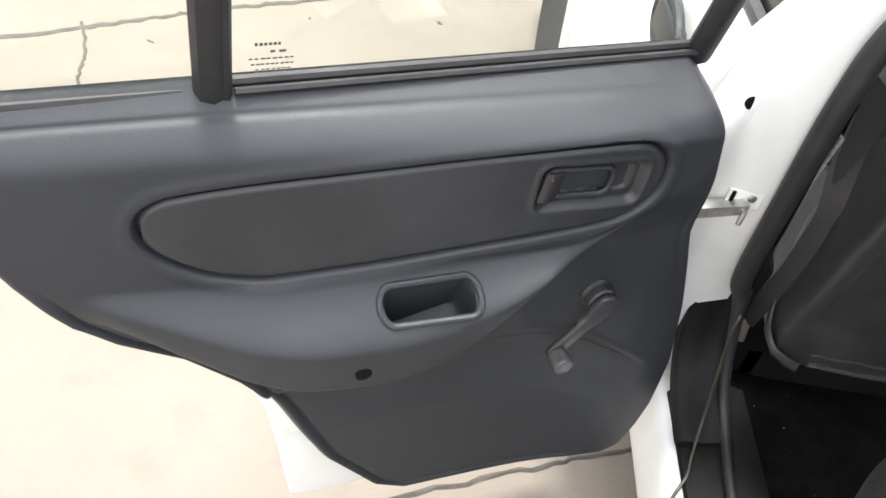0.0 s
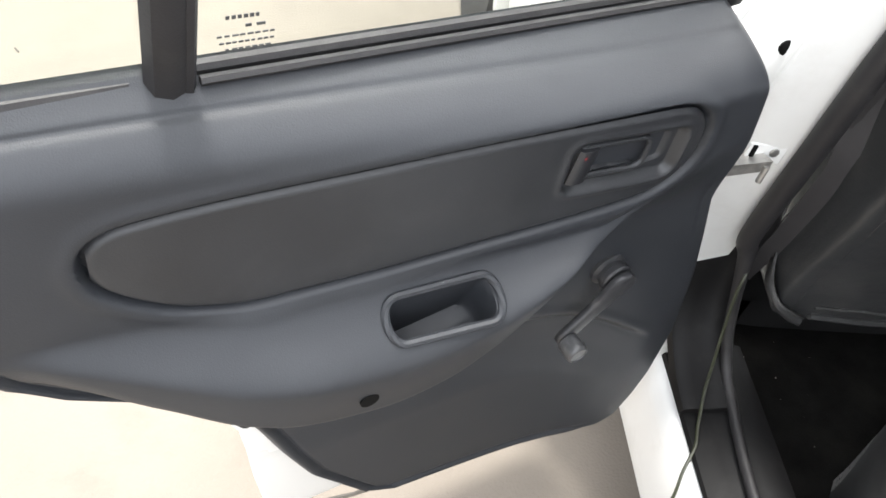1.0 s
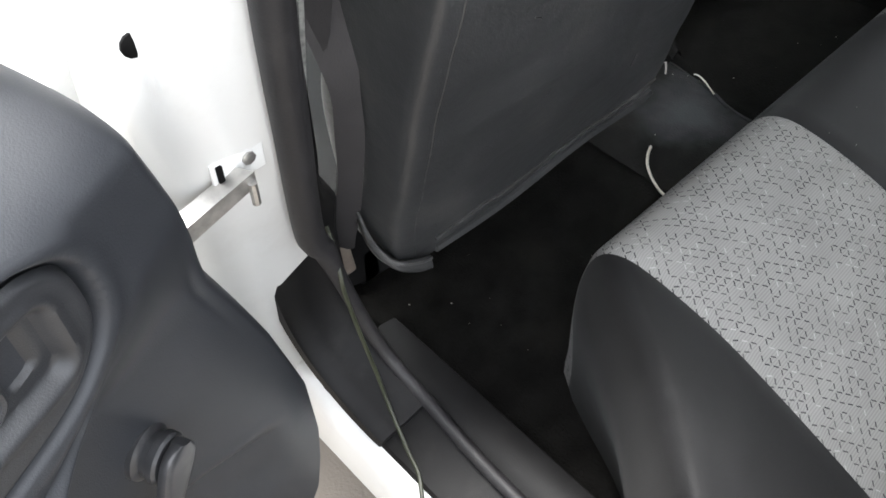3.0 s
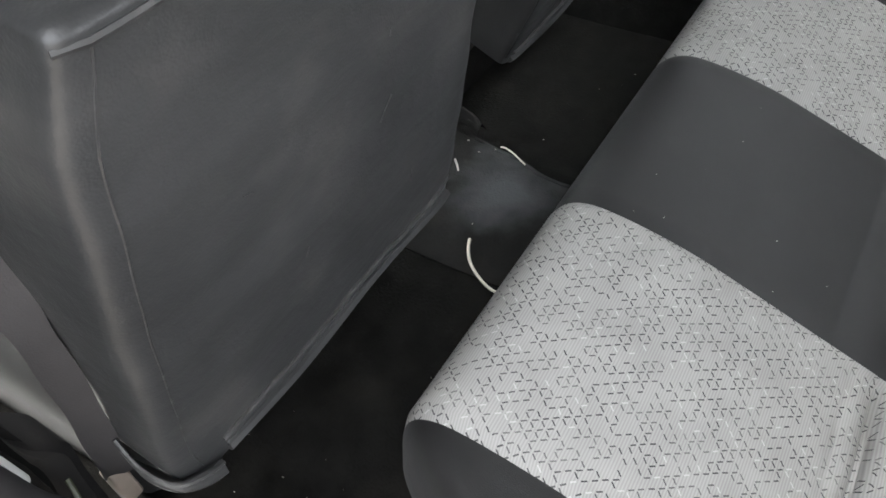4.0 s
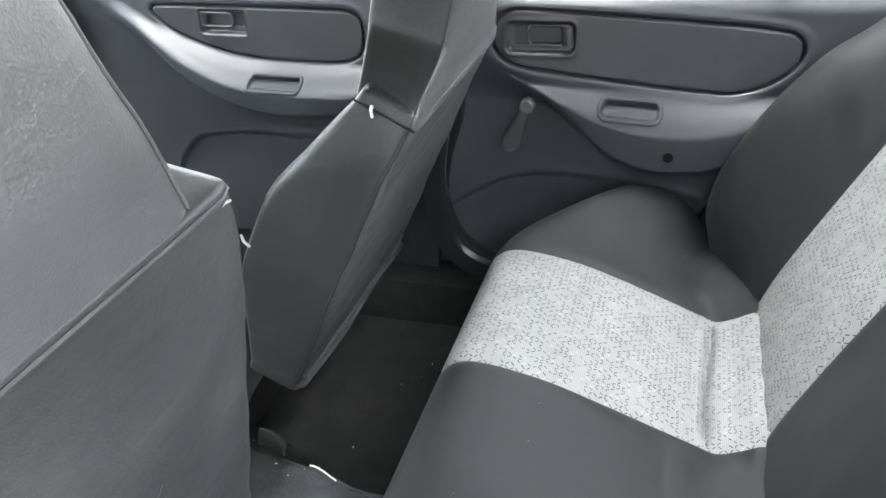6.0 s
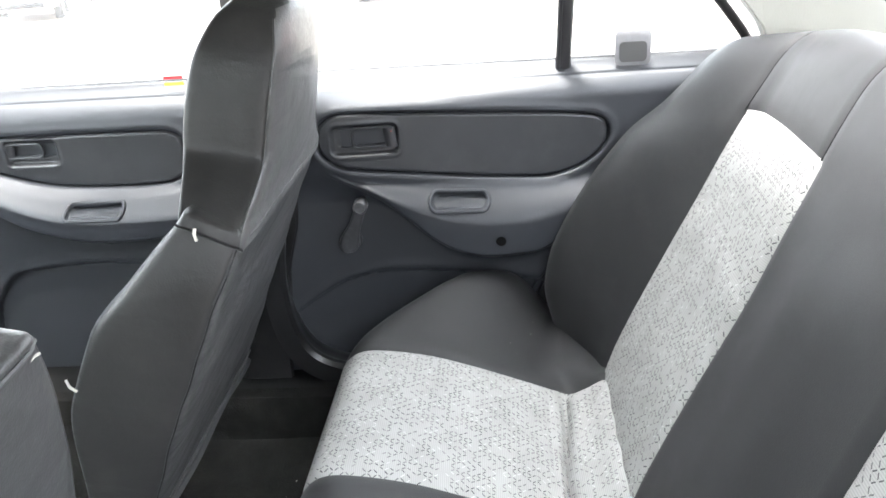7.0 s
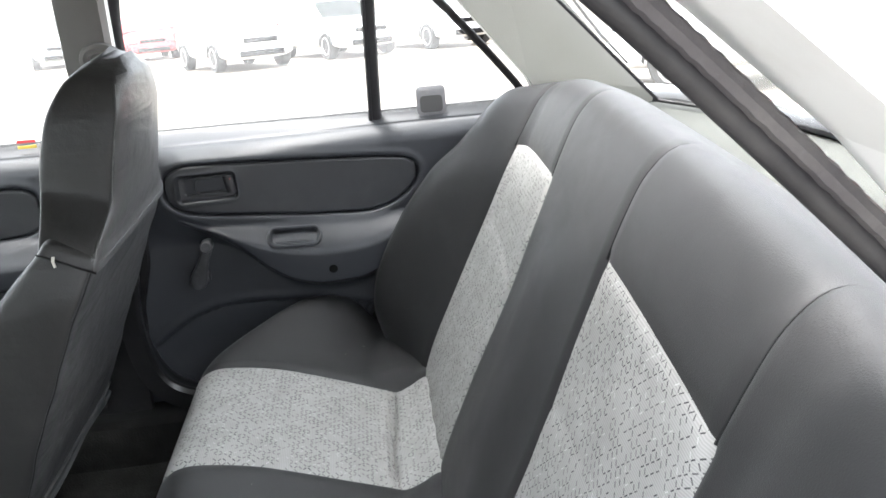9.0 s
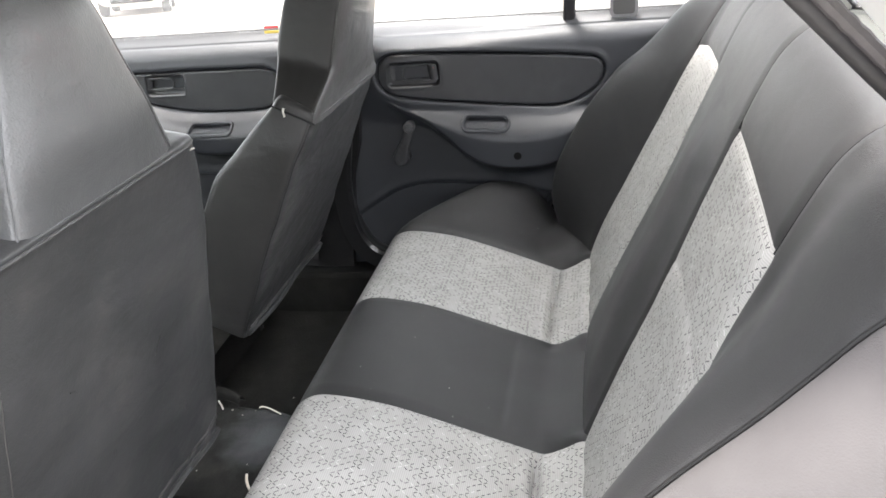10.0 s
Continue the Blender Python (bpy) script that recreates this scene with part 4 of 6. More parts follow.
part("wing_seam", tube([(-0.6400, back_shift(-0.640, y, z)[0] + 0.0005, back_shift(-0.640, y, z)[1]) for y, z in zip(ys, zs)], 0.0018, 6), SCUFF, bench, "dark seam")


def core(path, n, inset, x):
    ys, zs, _ = along(path, n)
    rows = []
    for i in range(n):
        rows.append([(u, back_shift(u, ys[i], zs[i])[0] - inset * 0.92, back_shift(u, ys[i], zs[i])[1] - inset * 0.38) for u in np.linspace(-x, x, 40)])
    return grid(rows)


part("backrest_padding", core(BACK + CROWN[1:], 50, 0.016, 0.62), CLOTH, bench, "dark padding under the cover")

SEAT = [(-0.118, 0.28), (-0.121, 0.40), (-0.128, 0.49), (-0.141, 0.541), (-0.166, 0.564), (-0.206, 0.567), (-0.28, 0.554), (-0.35, 0.531), (-0.42, 0.504), (-0.475, 0.482), (-0.500, 0.474), (-0.528, 0.486), (-0.558, 0.502), (-0.60, 0.495)]


def cushion_column(a, b, pale):
    n = 150
    ys, zs, ts = along(SEAT, n)
    pts, uvs = [], []
    for i in range(n):
        row, ur = [], []
        for x in np.linspace(a, b, 26):
            y, z = ys[i], zs[i]
            if a < 0 < b and y < -0.44 and ts[i] > 0.3:
                z += (0.497 - 0.012 * float(ease(-y, 0.44, 0.52)) + 0.010 * float(ease(-y, 0.52, 0.60)) - z) * float(ease(min(x - a, b - x), 0.0, 0.05))
            if abs(x) > 0.448 and y < -0.44 and ts[i] > 0.3:
                z += (0.500 - 0.05 * (-y - 0.44) - z) * float(ease(abs(x), 0.448, 0.50) * ease(-y, 0.44, 0.50))
            e = ease(abs(x), 0.38, 0.70)
            top = ease(z, 0.42, 0.55)
            r = float(glide(abs(x), [(0, 0), (0.44, 0.0), (0.47, 0.026), (0.50, 0.070), (0.54, 0.125), (0.60, 0.190), (0.646, 0.235), (0.72, 0.28)] if x < 0 else [(0, 0), (0.44, 0.0), (0.47, 0.004), (0.50, 0.014), (0.54, 0.042), (0.60, 0.108), (0.646, 0.172), (0.72, 0.26)])) / 0.37
            if y > -0.5:
                y = -0.5 + (y + 0.5) * (1 - r)
            z = z + 0.043 * e * top * math.exp(-((y + 0.40) / ((0.19 if x < 0 else 0.23) if y > -0.40 else 0.24)) ** 2)
            z = z - 0.045 * float(ease(abs(x), 0.60, 0.73)) ** 2 * top
            y -= 0.075 * float(ease(abs(x), 0.40, 0.52)) * (1 - float(ease(z, 0.28, 0.48))) * (1 if ts[i] < 0.3 else 0)
            dip = seam_dip(x, a, b, 0.010, 0.005)
            crease = 0.016 * math.exp(-((y + 0.490 + 0.004 * math.sin(19 * x)) / 0.0055) ** 2) + 0.004 * math.exp(-((y + 0.468 - 0.003 * math.sin(23 * x)) / 0.004) ** 2) - 0.005 * math.exp(-((y + 0.508) / 0.012) ** 2) if pale else 0.004 * math.exp(-((y + 0.492) / 0.02) ** 2)
            crease *= float(ease(min(x - a, b - x), 0.0, 0.03))
            pucker = 0.0012 * math.sin(x * 60 + 3 * y) * math.exp(-((y + 0.48) / 0.05) ** 2)
            row.append((x, y - dip * (1 - top), z - dip * top - crease + pucker))
            ur.append((x, ts[i]))
        pts.append(row)
        uvs.append(ur)
    return grid(pts, uvs)


for a, b, pale in ((-0.715, -0.448, False), (-0.448, -0.151, True), (-0.151, 0.151, False), (0.151, 0.448, True), (0.448, 0.715, False)):
    part("cushion_stripe" if pale else "cushion_panel", cushion_column(a, b, pale), PALE if pale else CLOTH, bench, "pale grey patterned cloth" if pale else "smooth charcoal cloth")


# ---- front seats ----
def front_seat(side, x0, x1, foot, recline, head_recline, height, taper, heads, head_shift, label):
    """foot: rear lower edge of the backrest (y, z); x0, x1: its inner and outer side; heads: half widths of the head part by share of its height."""
    ob = thing("front_seat", label, "car seat", "front seats")
    c, s = math.cos(radians(recline)), math.sin(radians(recline))

    def at(x, a, b):
        """a up along the rear face, b forward from it"""
        return Vector((x, foot[0] - a * s + b * c, foot[1] + a * c + b * s))
    mid, half = (x0 + x1) / 2, abs(x1 - x0) / 2
    neck = at(0, height - 0.004, 0)
    hc, hs = math.cos(radians(head_recline)), math.sin(radians(head_recline))

    def head(x, a, b):
        return Vector((x, neck.y - a * hs + b * hc, neck.z + a * hc + b * hs))

    def ring(a, w, b0, b1, p=5.0, n=72, place=at, c=0.0, full=0.0, crown=0.0):
        """full: how far the rear face swells backward; crown: how much the middle stands above the sides."""
        out = []
        for k in range(n):
            q = 2 * math.pi * k / n
            cx, sx = math.cos(q), math.sin(q)
            u = math.copysign(abs(cx) ** (2 / p), cx)
            v = math.copysign(abs(sx) ** (2 / p), sx)
            out.append(place(mid + c + u * w, a + crown * (1 - u * u), (b0 + b1) / 2 + v * (b1 - b0) / 2 - full * (1 - u * u) * max(0, -v)))
        return out
    H, P = height, 11.0

    def size(t):
        """Half width, shift of the middle, front and rear of the backrest at a share of its height."""
        inner = float(glide(t, [(0, 0.008), (0.10, 0.0), (0.45, 0.10 * taper), (0.80, 0.42 * taper), (0.94, 0.76 * taper), (1.0, taper)]))
        outer = float(glide(t, [(0, 0.014), (0.12, 0.003), (0.4, 0.0), (0.85, 0.005), (1.0, 0.020)]))
        wob = 0.0010 * math.sin(t * 17 + side) + 0.0006 * math.sin(t * 41)
        b1 = float(glide(t, [(0, 0.085), (0.4, 0.140), (0.60, 0.138), (0.75, 0.115), (0.88, 0.094), (0.96, 0.080), (1, 0.076)]))
        return half - (inner + outer) / 2, side * (inner - outer) / 2, wob, b1

    def edge(t, u, lift=0.0):
        """A point on the rear face; u: across it, -1 to 1."""
        w, cm, b0, b1 = size(t)
        v = -(1 - abs(u) ** P) ** (1 / P)
        return at(mid + cm + u * w, -0.02 + (H + 0.02) * t, (b0 + b1) / 2 + v * (b1 - b0) / 2 - lift)
    rows = []
    for t in np.linspace(0, 1, 34):
        w, cm, b0, b1 = size(t)
        rows.append(ring(-0.02 + (H + 0.02) * t, w, b0, b1, P, c=cm))
    w, cm, b0, b1 = size(1.0)
    for k, (da, sw, sb) in enumerate(((0.003, 0.992, 0.002), (0.0055, 0.975, 0.005), (0.0065, 0.93, 0.010), (0.0065, 0.6, 0.02))):
        rows.append(ring(H + da, w * sw, b0 + sb, b1 - sb, P, c=cm))
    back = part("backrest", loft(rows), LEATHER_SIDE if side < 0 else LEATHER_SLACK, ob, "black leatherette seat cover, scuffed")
    # head part, all in one with the backrest, narrower towards its top
    hh, hm = 0.245, head_shift
    rows = []
    top_w, top_c, _, top_b = size(1.0)

    def head_ring(t):
        """Half width, shift of the middle, front of the head part; the far seat's flows out into the shoulders."""
        f = float(1 - ease(t, -0.02, 0.30)) if side > 0 else 0.0
        b1 = float(glide(t, [(0, 0.082), (0.06, 0.097), (0.4, 0.105), (0.62, 0.102), (0.85, 0.084), (0.94, 0.064), (1, 0.045)]))
        return float(glide(t, heads)) * (1 - f) + (top_w + 0.003) * f, hm * (1 - f) + top_c * f, b1 * (1 - f) + (top_b + 0.003) * f
    for t in np.linspace(-0.04 if side > 0 else 0.0, 1, 34):
        w, cm, b1 = head_ring(t)
        b0 = float(glide(t, [(0, 0.000), (0.7, 0.0), (0.92, 0.010), (1, 0.03)])) - (0.003 if t < 0.03 and side > 0 else 0.0)
        rows.append(ring(hh * t, w, b0, b1, 12.0, place=head, c=cm, full=0.016 * float(ease(t, 0.0, 0.3)), crown=0.012 * float(ease(t, 0.8, 1.0))))
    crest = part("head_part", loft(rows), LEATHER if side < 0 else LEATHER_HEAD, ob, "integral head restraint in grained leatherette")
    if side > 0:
        # sides, picked by normal: smoother, and darkened to put their shade into colour
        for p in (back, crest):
            p.data.materials.append(LEATHER_SHADED)
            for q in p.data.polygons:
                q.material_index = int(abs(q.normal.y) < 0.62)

    def head_edge(t, u, lift):
        w, cm, _ = head_ring(t)
        return head(mid + cm + u * w, hh * t, float(glide(t, [(0, 0.000), (0.7, 0.0), (0.92, 0.010), (1, 0.03)])) - 0.016 * float(ease(t, 0.0, 0.3)) * (1 - u * u) - lift)
    # seams
    part("shoulder_seam", tube([edge(0.992, u, 0.0004) for u in np.linspace(-0.99, 0.99, 25)], 0.0026, 6), PIPING, ob, "worn grey piping")
    for sgn in (-1, 1):
        part("side_seam", tube([edge(t, sgn * (0.90 if sgn == side else 0.975), -0.0004) for t in np.linspace(0.03, 0.99, 30)], 0.0012, 6), LEATHER_SLACK if side < 0 else SCUFF, ob)
        part("head_seam", tube([head_edge(t, sgn * 0.985, -0.004) for t in np.linspace(0.03, 0.9, 22)], 0.0016, 6), PIPING if side > 0 else LEATHER, ob, "stitched seam of the head restraint")
    # the hem: a turned strip, its stitched edge, and its turn round the corner by the door
    part("hem_strip", tube([edge(0.02, u, -0.004) + Vector((0, 0, -0.006 + 0.004 * math.sin(5 * u))) for u in np.linspace(-0.95 if side > 0 else -0.78, 0.95, 25)], 0.011, 8, flat=0.6), LEATHER_SIDE, ob, "turned hem along the lower edge")
    part("hem_piping", tube([edge(0.052 + 0.006 * math.sin(7 * u) + 0.003 * math.sin(23 * u), u, 0.001) for u in np.linspace(-0.93 if side > 0 else -0.78, 0.93, 40)], 0.0030, 6), PIPING, ob)
    # corner flap by the door
    if side < 0:
        top = smooth_path([(-0.592, 0.058, 0.550), (-0.595, 0.033, 0.526), (-0.587, 0.008, 0.508), (-0.562, -0.002, 0.496), (-0.543, -0.002, 0.488)], 5)
        low = smooth_path([(-0.591, 0.062, 0.530), (-0.592, 0.041, 0.503), (-0.580, 0.018, 0.489), (-0.562, 0.006, 0.477), (-0.541, 0.002, 0.470)], 5)
        rows = [[tuple(p.lerp(q, t) + Vector((-0.004, -0.008, 0)) * math.sin(math.pi * t)) for t in np.linspace(0, 1, 7)] for p, q in zip(top, low)]
        part("corner_flap", grid(rows, thick=(0.002, 0.004, 0)), LEATHER_SLACK, ob, "curled hem at the corner, torn loose")
        part("flap_piping", tube(top, 0.0022, 6), PIPING, ob)
    # cushion and runners
    zc, yc, flat = (foot[1] - 0.10, foot[0], 1.0) if side < 0 else (foot[1] - 0.165, foot[0] + 0.04, 0.45)
    rows = []
    for t in np.linspace(0, 1, 14):
        y = yc + 0.13 + 0.42 * t
        h = ramp(t, [(0, 0.085), (0.3, 0.10), (0.85, 0.125), (0.96, 0.11), (1, 0.07)]) * flat
        rows.append([(mid + (1 - flat) * 0.09 + math.copysign(abs(math.cos(q)) ** 0.45, math.cos(q)) * half * (0.94 if side < 0 else 0.74), y, zc - 0.02 + math.copysign(abs(math.sin(q)) ** 0.55, math.sin(q)) * h) for q in [2 * math.pi * k / 28 for k in range(28)]])
    # the far cushion takes the carpet's black: colour in place of shade
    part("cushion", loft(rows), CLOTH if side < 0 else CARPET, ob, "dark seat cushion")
    for sgn in (-1, 1):
        part("runner", rbox((mid + sgn * half * 0.70, yc + 0.33, 0.325), (0.035, 0.40, 0.07), 0.006), SCUFF, ob, "dark steel seat runner")
    return ob


driver = front_seat(-1, -0.112, -0.590, (0.008, 0.494), 10.5, -5.0, 0.473, 0.052, [(0, 0.146), (0.15, 0.137), (0.33, 0.124), (0.5, 0.106), (0.7, 0.088), (0.85, 0.074), (0.94, 0.060), (1, 0.035)], -0.012, "driver's seat in worn black leatherette cover with integral headrest")
passenger = front_seat(1, 0.094, 0.556, (0.047, 0.516), 24.6, 12.5, 0.424, 0.042, [(0, 0.140), (0.15, 0.135), (0.33, 0.132), (0.5, 0.127), (0.7, 0.118), (0.85, 0.103), (0.94, 0.084), (1, 0.048)], 0.027, "front passenger seat in worn black leatherette cover, reclined")
part("torn_thread", tube([(0.1275, -0.080, 0.920), (0.1255, -0.079, 0.914), (0.1260, -0.080, 0.906)], 0.0020, 6), LINT, passenger, "white torn thread")
part("torn_thread", tube([(0.0935, 0.095, 0.752), (0.0922, 0.092, 0.743), (0.0930, 0.085, 0.736)], 0.0018, 6), LINT, passenger, "white torn thread")
part("worn_corner", tube([(-0.167, -0.0735, 0.946), (-0.174, -0.0730, 0.9472), (-0.181, -0.0725, 0.946)], 0.0013, 6), LINT, driver, "pale worn spot of the piping")
part("worn_corner", tube([(-0.1125, 0.0085, 0.517), (-0.1118, 0.0060, 0.508), (-0.1130, 0.0040, 0.501)], 0.0013, 6), LINT, driver, "pale worn spot of the hem")
part("collar_seam", tube([(0.1300, -0.128 + 0.070 * t, 0.890 + 0.034 * t) for t in np.linspace(0, 1, 8)], 0.0014, 6), SCUFF, passenger, "dark seam under the head restraint")

# scratches and lint on the covers
def scratch(seat, pts, r=0.0009):
    part("scratch", tube(smooth_path(pts, 4), r, 5), PIPING, seat, "pale scratch")


def seat_back(a, x, lift=0.0006):
    c, s = math.cos(radians(10.5)), math.sin(radians(10.5))
    return (x, 0.008 - a * s - lift * c, 0.494 + a * c - lift * s)


for a, x, da, dx in ((0.335, -0.300, -0.018, 0.004), (0.250, -0.285, -0.022, -0.014), (0.110, -0.230, -0.020, 0.001), (0.29, -0.47, -0.006, 0.010), (0.16, -0.40, -0.010, -0.004)):
    scratch(driver, [seat_back(a, x), seat_back(a + da * 0.5, x + dx * 0.6 + 0.001), seat_back(a + da, x + dx)], 0.0007)
rnd = random.Random(21)
specks = []
for k in range(46):
    x, y = rnd.uniform(-0.62, 0.62), rnd.uniform(-0.45, -0.22)
    if 0.16 < abs(x) < 0.44:
        continue
    z = float(ramp(y, [(-0.475, 0.482), (-0.42, 0.504), (-0.35, 0.531), (-0.28, 0.554), (-0.215, 0.566)])) + 0.0006
    if abs(x) > 0.40:
        e = float(ease(abs(x), 0.38, 0.70))
        z += 0.043 * e * math.exp(-((y + 0.40) / ((0.19 if x < 0 else 0.23) if y > -0.40 else 0.24)) ** 2)
        if y > -0.30:
            continue
    q = rnd.choice((0.0004, 0.0005, 0.0008))
    specks.append(rbox((x, y, z), (q * rnd.uniform(1, 4), q, q), q * 0.3, 1, Matrix.Rotation(rnd.uniform(0, 3), 4, "Z")))
tagged(part("lint_specks", joined(*specks), LINT, smooth=False), "pale lint specks on the charcoal cloth bench", "lint", kind="stuff")


# ---- the car's body ----
body = thing("car_body", "white four-door sedan body with open rear door", "car")


def jamb_y(z):
    """Rear face of the left centre pillar."""
    return float(ramp(z, [(0.36, 0.075), (0.50, 0.065), (0.62, 0.045), (0.75, 0.004), (0.93, -0.035), (1.10, -0.055), (1.31, -0.08)]))


def lean(z):
    """How far a pillar stands inward of its place at the belt."""
    return 0.30 * max(0.0, z - 0.93)


def centre_pillar(side):
    rings = []
    for z in (0.34, 0.42, 0.50, 0.60, 0.68, 0.75, 0.83, 0.93, 1.02, 1.12, 1.20, 1.31):
        y = jamb_y(z)
        k = lean(z)
        plan = [(0.655, y - 0.004), (0.700, y - 0.006), (0.744, y), (0.772, y + 0.022), (0.800, y + 0.085), (0.800, y + 0.12), (0.66, y + 0.13), (0.650, y + 0.10)]
        if z > 0.93:
            w = 0.10 if side < 0 else 0.074
            plan = [(0.655, y), (0.70, y - 0.002), (0.735, y + 0.004), (0.752, y + 0.02), (0.756, y + w - 0.04), (0.756, y + w - 0.01), (0.66, y + w), (0.650, y + w - 0.03)]
        if side < 0:
            k -= 0.048 * float(ease(z, 0.55, 0.93)) * (1 - float(ease(z, 1.03, 1.25)))
            plan = [(min(a, (0.80 if z < 0.9 else 0.786) - lean(z) + k), b) if a > 0.74 else (a, b) for a, b in plan]
        rings.append([(side * (a - k), b, z) for a, b in plan])
    bm = loft(rings)
    bmesh.ops.bevel(bm, geom=[e for e in bm.edges if abs(e.verts[0].co.z - e.verts[1].co.z) > 0.01], offset=0.004, segments=2, affect="EDGES")
    part("centre_pillar", bm, PAINT, body, "white painted centre pillar")
    rings = []
    wide = 0.105 if side < 0 else 0.078
    for z in np.linspace(0.93, 1.31, 7):
        y, k = jamb_y(z) - (0.0 if side < 0 else 0.010), lean(z)
        rings.append([(side * (a - k), b, z) for a, b in ((0.648, y - 0.006), (0.652, y + wide), (0.632, y + wide - 0.005), (0.622, y + wide / 2), (0.628, y + 0.0))])
    part("pillar_trim", loft(rings), TAUPE, body, "taupe plastic pillar trim")
    rings = []
    for z in np.linspace(0.34, 0.925, 9):
        y = jamb_y(z) - (0.0 if side < 0 else 0.008 + 0.045 * (1 - float(ease(z, 0.70, 0.93))))
        o = 0.048 * float(ease(z, 0.55, 0.93)) if side < 0 else 0.0
        rings.append([(side * (a + o), b, z) for a, b in ((0.652, y - 0.004), (0.656, y + 0.14), (0.642, y + 0.14), (0.636, y + 0.06), (0.640, y - 0.002))])
    # left trim is void black: it paints the shaded gap behind the belt
    part("lower_pillar_trim", loft(rings), BLACK if side < 0 else SCUFF, body, "black plastic lower pillar trim, the left one blackened for shade")


for side in (-1, 1):
    centre_pillar(side)

# sills, scuff plates and the black kick trim at the pillar foot
for side in (-1, 1):
    sill = [(0.60, 0.20), (0.690, 0.18), (0.700, 0.22), (0.703, 0.31), (0.699, 0.338), (0.688, 0.351), (0.655, 0.356), (0.60, 0.35)]
    part("sill", prism([(side * a, b) for a, b in sill], -0.62, 1.15, 1, 0.004), PAINT, body, "white painted sill")
    plate = [(0.690, 0.3555), (0.687, 0.362), (0.655, 0.369), (0.640, 0.373), (0.622, 0.386), (0.600, 0.392), (0.580, 0.386), (0.568, 0.36), (0.560, 0.29), (0.59, 0.29), (0.60, 0.353)]
    # the far plate takes carpet black, shade put into its colour
    part("scuff_plate", prism([(side * a, b) for a, b in plate], -0.52, jamb_y(0.40) - 0.05 if side < 0 else 1.0, 1, 0.002), SCUFF if side < 0 else CARPET, body, "black ribbed sill scuff plate")
# void black, not carpet: the far sill's deep shade put into colour
part("sill_cover", prism([(0.60, 0.345), (0.735, 0.345), (0.735, 0.372), (0.62, 0.394), (0.60, 0.39)], -0.52, 1.0, 1, 0.004), BLACK, body, "sill cover blackened for the deep shade beside the floor")
for side in (-1, 1):
    rings = []
    sweep = smooth_path([(0, 0.022, 0.704), (0, 0.040, 0.650), (0, 0.052, 0.60), (0, 0.058, 0.547), (0, 0.048, 0.475), (0, 0.021, 0.428), (0, -0.020, 0.401), (0, -0.062, 0.386), (0, -0.085, 0.380)], 6)
    if side > 0:
        sweep = smooth_path([(0, -0.046, 0.93), (0, -0.030, 0.82), (0, -0.006, 0.70), (0, 0.006, 0.62), (0, 0.006, 0.55), (0, -0.006, 0.485), (0, -0.034, 0.438), (0, -0.085, 0.412), (0, -0.16, 0.400), (0, -0.30, 0.395)], 6)
    for i, p in enumerate(sweep):
        t = i / (len(sweep) - 1)
        d = (sweep[min(i + 1, len(sweep) - 1)] - sweep[max(i - 1, 0)]).normalized()
        out = Vector((0, d.z, -d.y))
        xo = ramp(t, [(0, 0.700), (0.07, 0.711), (0.2, 0.714), (0.45, 0.705), (1, 0.694)])
        k = float(ease(t, 0.0, 0.25))
        ring = []
        for x, lift in ((xo, -0.018), (xo - 0.001, -0.003), (xo - 0.006, 0.001), (0.675, 0.003), (0.660, 0.004), (0.650, 0.008), (0.642, 0.013), (0.632, 0.013), (0.624, 0.006), (0.624, -0.030), (xo - 0.01, -0.030)):
            x = x if x > 0.662 else 0.662 + (x - 0.662) * k
            ring.append((side * x, p.y + out.y * lift, p.z + out.z * lift))
        rings.append(ring)
    part("kick_trim", loft(rings), SCUFF if side < 0 else GLOSS, body, "black plastic kick trim curving into the sill")

# weather strip round the left opening
strip = [(-0.640, -0.40, 0.388), (-0.636, -0.20, 0.384), (-0.630, -0.085, 0.394), (-0.632, -0.040, 0.412), (-0.640, -0.010, 0.455), (-0.652, 0.014, 0.53), (-0.662, 0.020, 0.58), (-0.676, 0.018, 0.62), (-0.698, -0.018, 0.77), (-0.716, -0.052, 0.93), (-0.710, -0.065, 1.03), (-0.665, -0.085, 1.15), (-0.595, -0.125, 1.27), (-0.565, -0.20, 1.298), (-0.563, -0.35, 1.305), (-0.574, -0.44, 1.316), (-0.588, -0.51, 1.306), (-0.600, -0.565, 1.268), (-0.604, -0.62, 1.2195), (-0.610, -0.72, 1.1215), (-0.616, -0.81, 1.03), (-0.640, -0.85, 0.95), (-0.672, -0.81, 0.86), (-0.670, -0.745, 0.76), (-0.668, -0.62, 0.66), (-0.662, -0.52, 0.55), (-0.65, -0.455, 0.45)]
part("weather_strip", tube(smooth_path(strip, 6, True), lambda t: 0.0078 + 0.0062 * float(ease(t, 0.17, 0.26) * (1 - ease(t, 0.40, 0.50))) - 0.0021 * float(ease(t, 0.42, 0.52) * (1 - ease(t, 0.80, 0.9))), 10, True, up=(1, 0, 0)), RUBBER, body, "black rubber weather strip round the door opening")
outer = [(x - 0.004, y - 0.0058, z + 0.0058) for x, y, z in strip if y < -0.40 and z > 0.94]
part("strip_flange", tube(smooth_path(outer, 26), lambda t: 0.0050 + 0.0004 * math.sin(t * 420), 8, up=(1, 0, 0)), RIBBED, body, "ribbed grey flange of the weather strip")

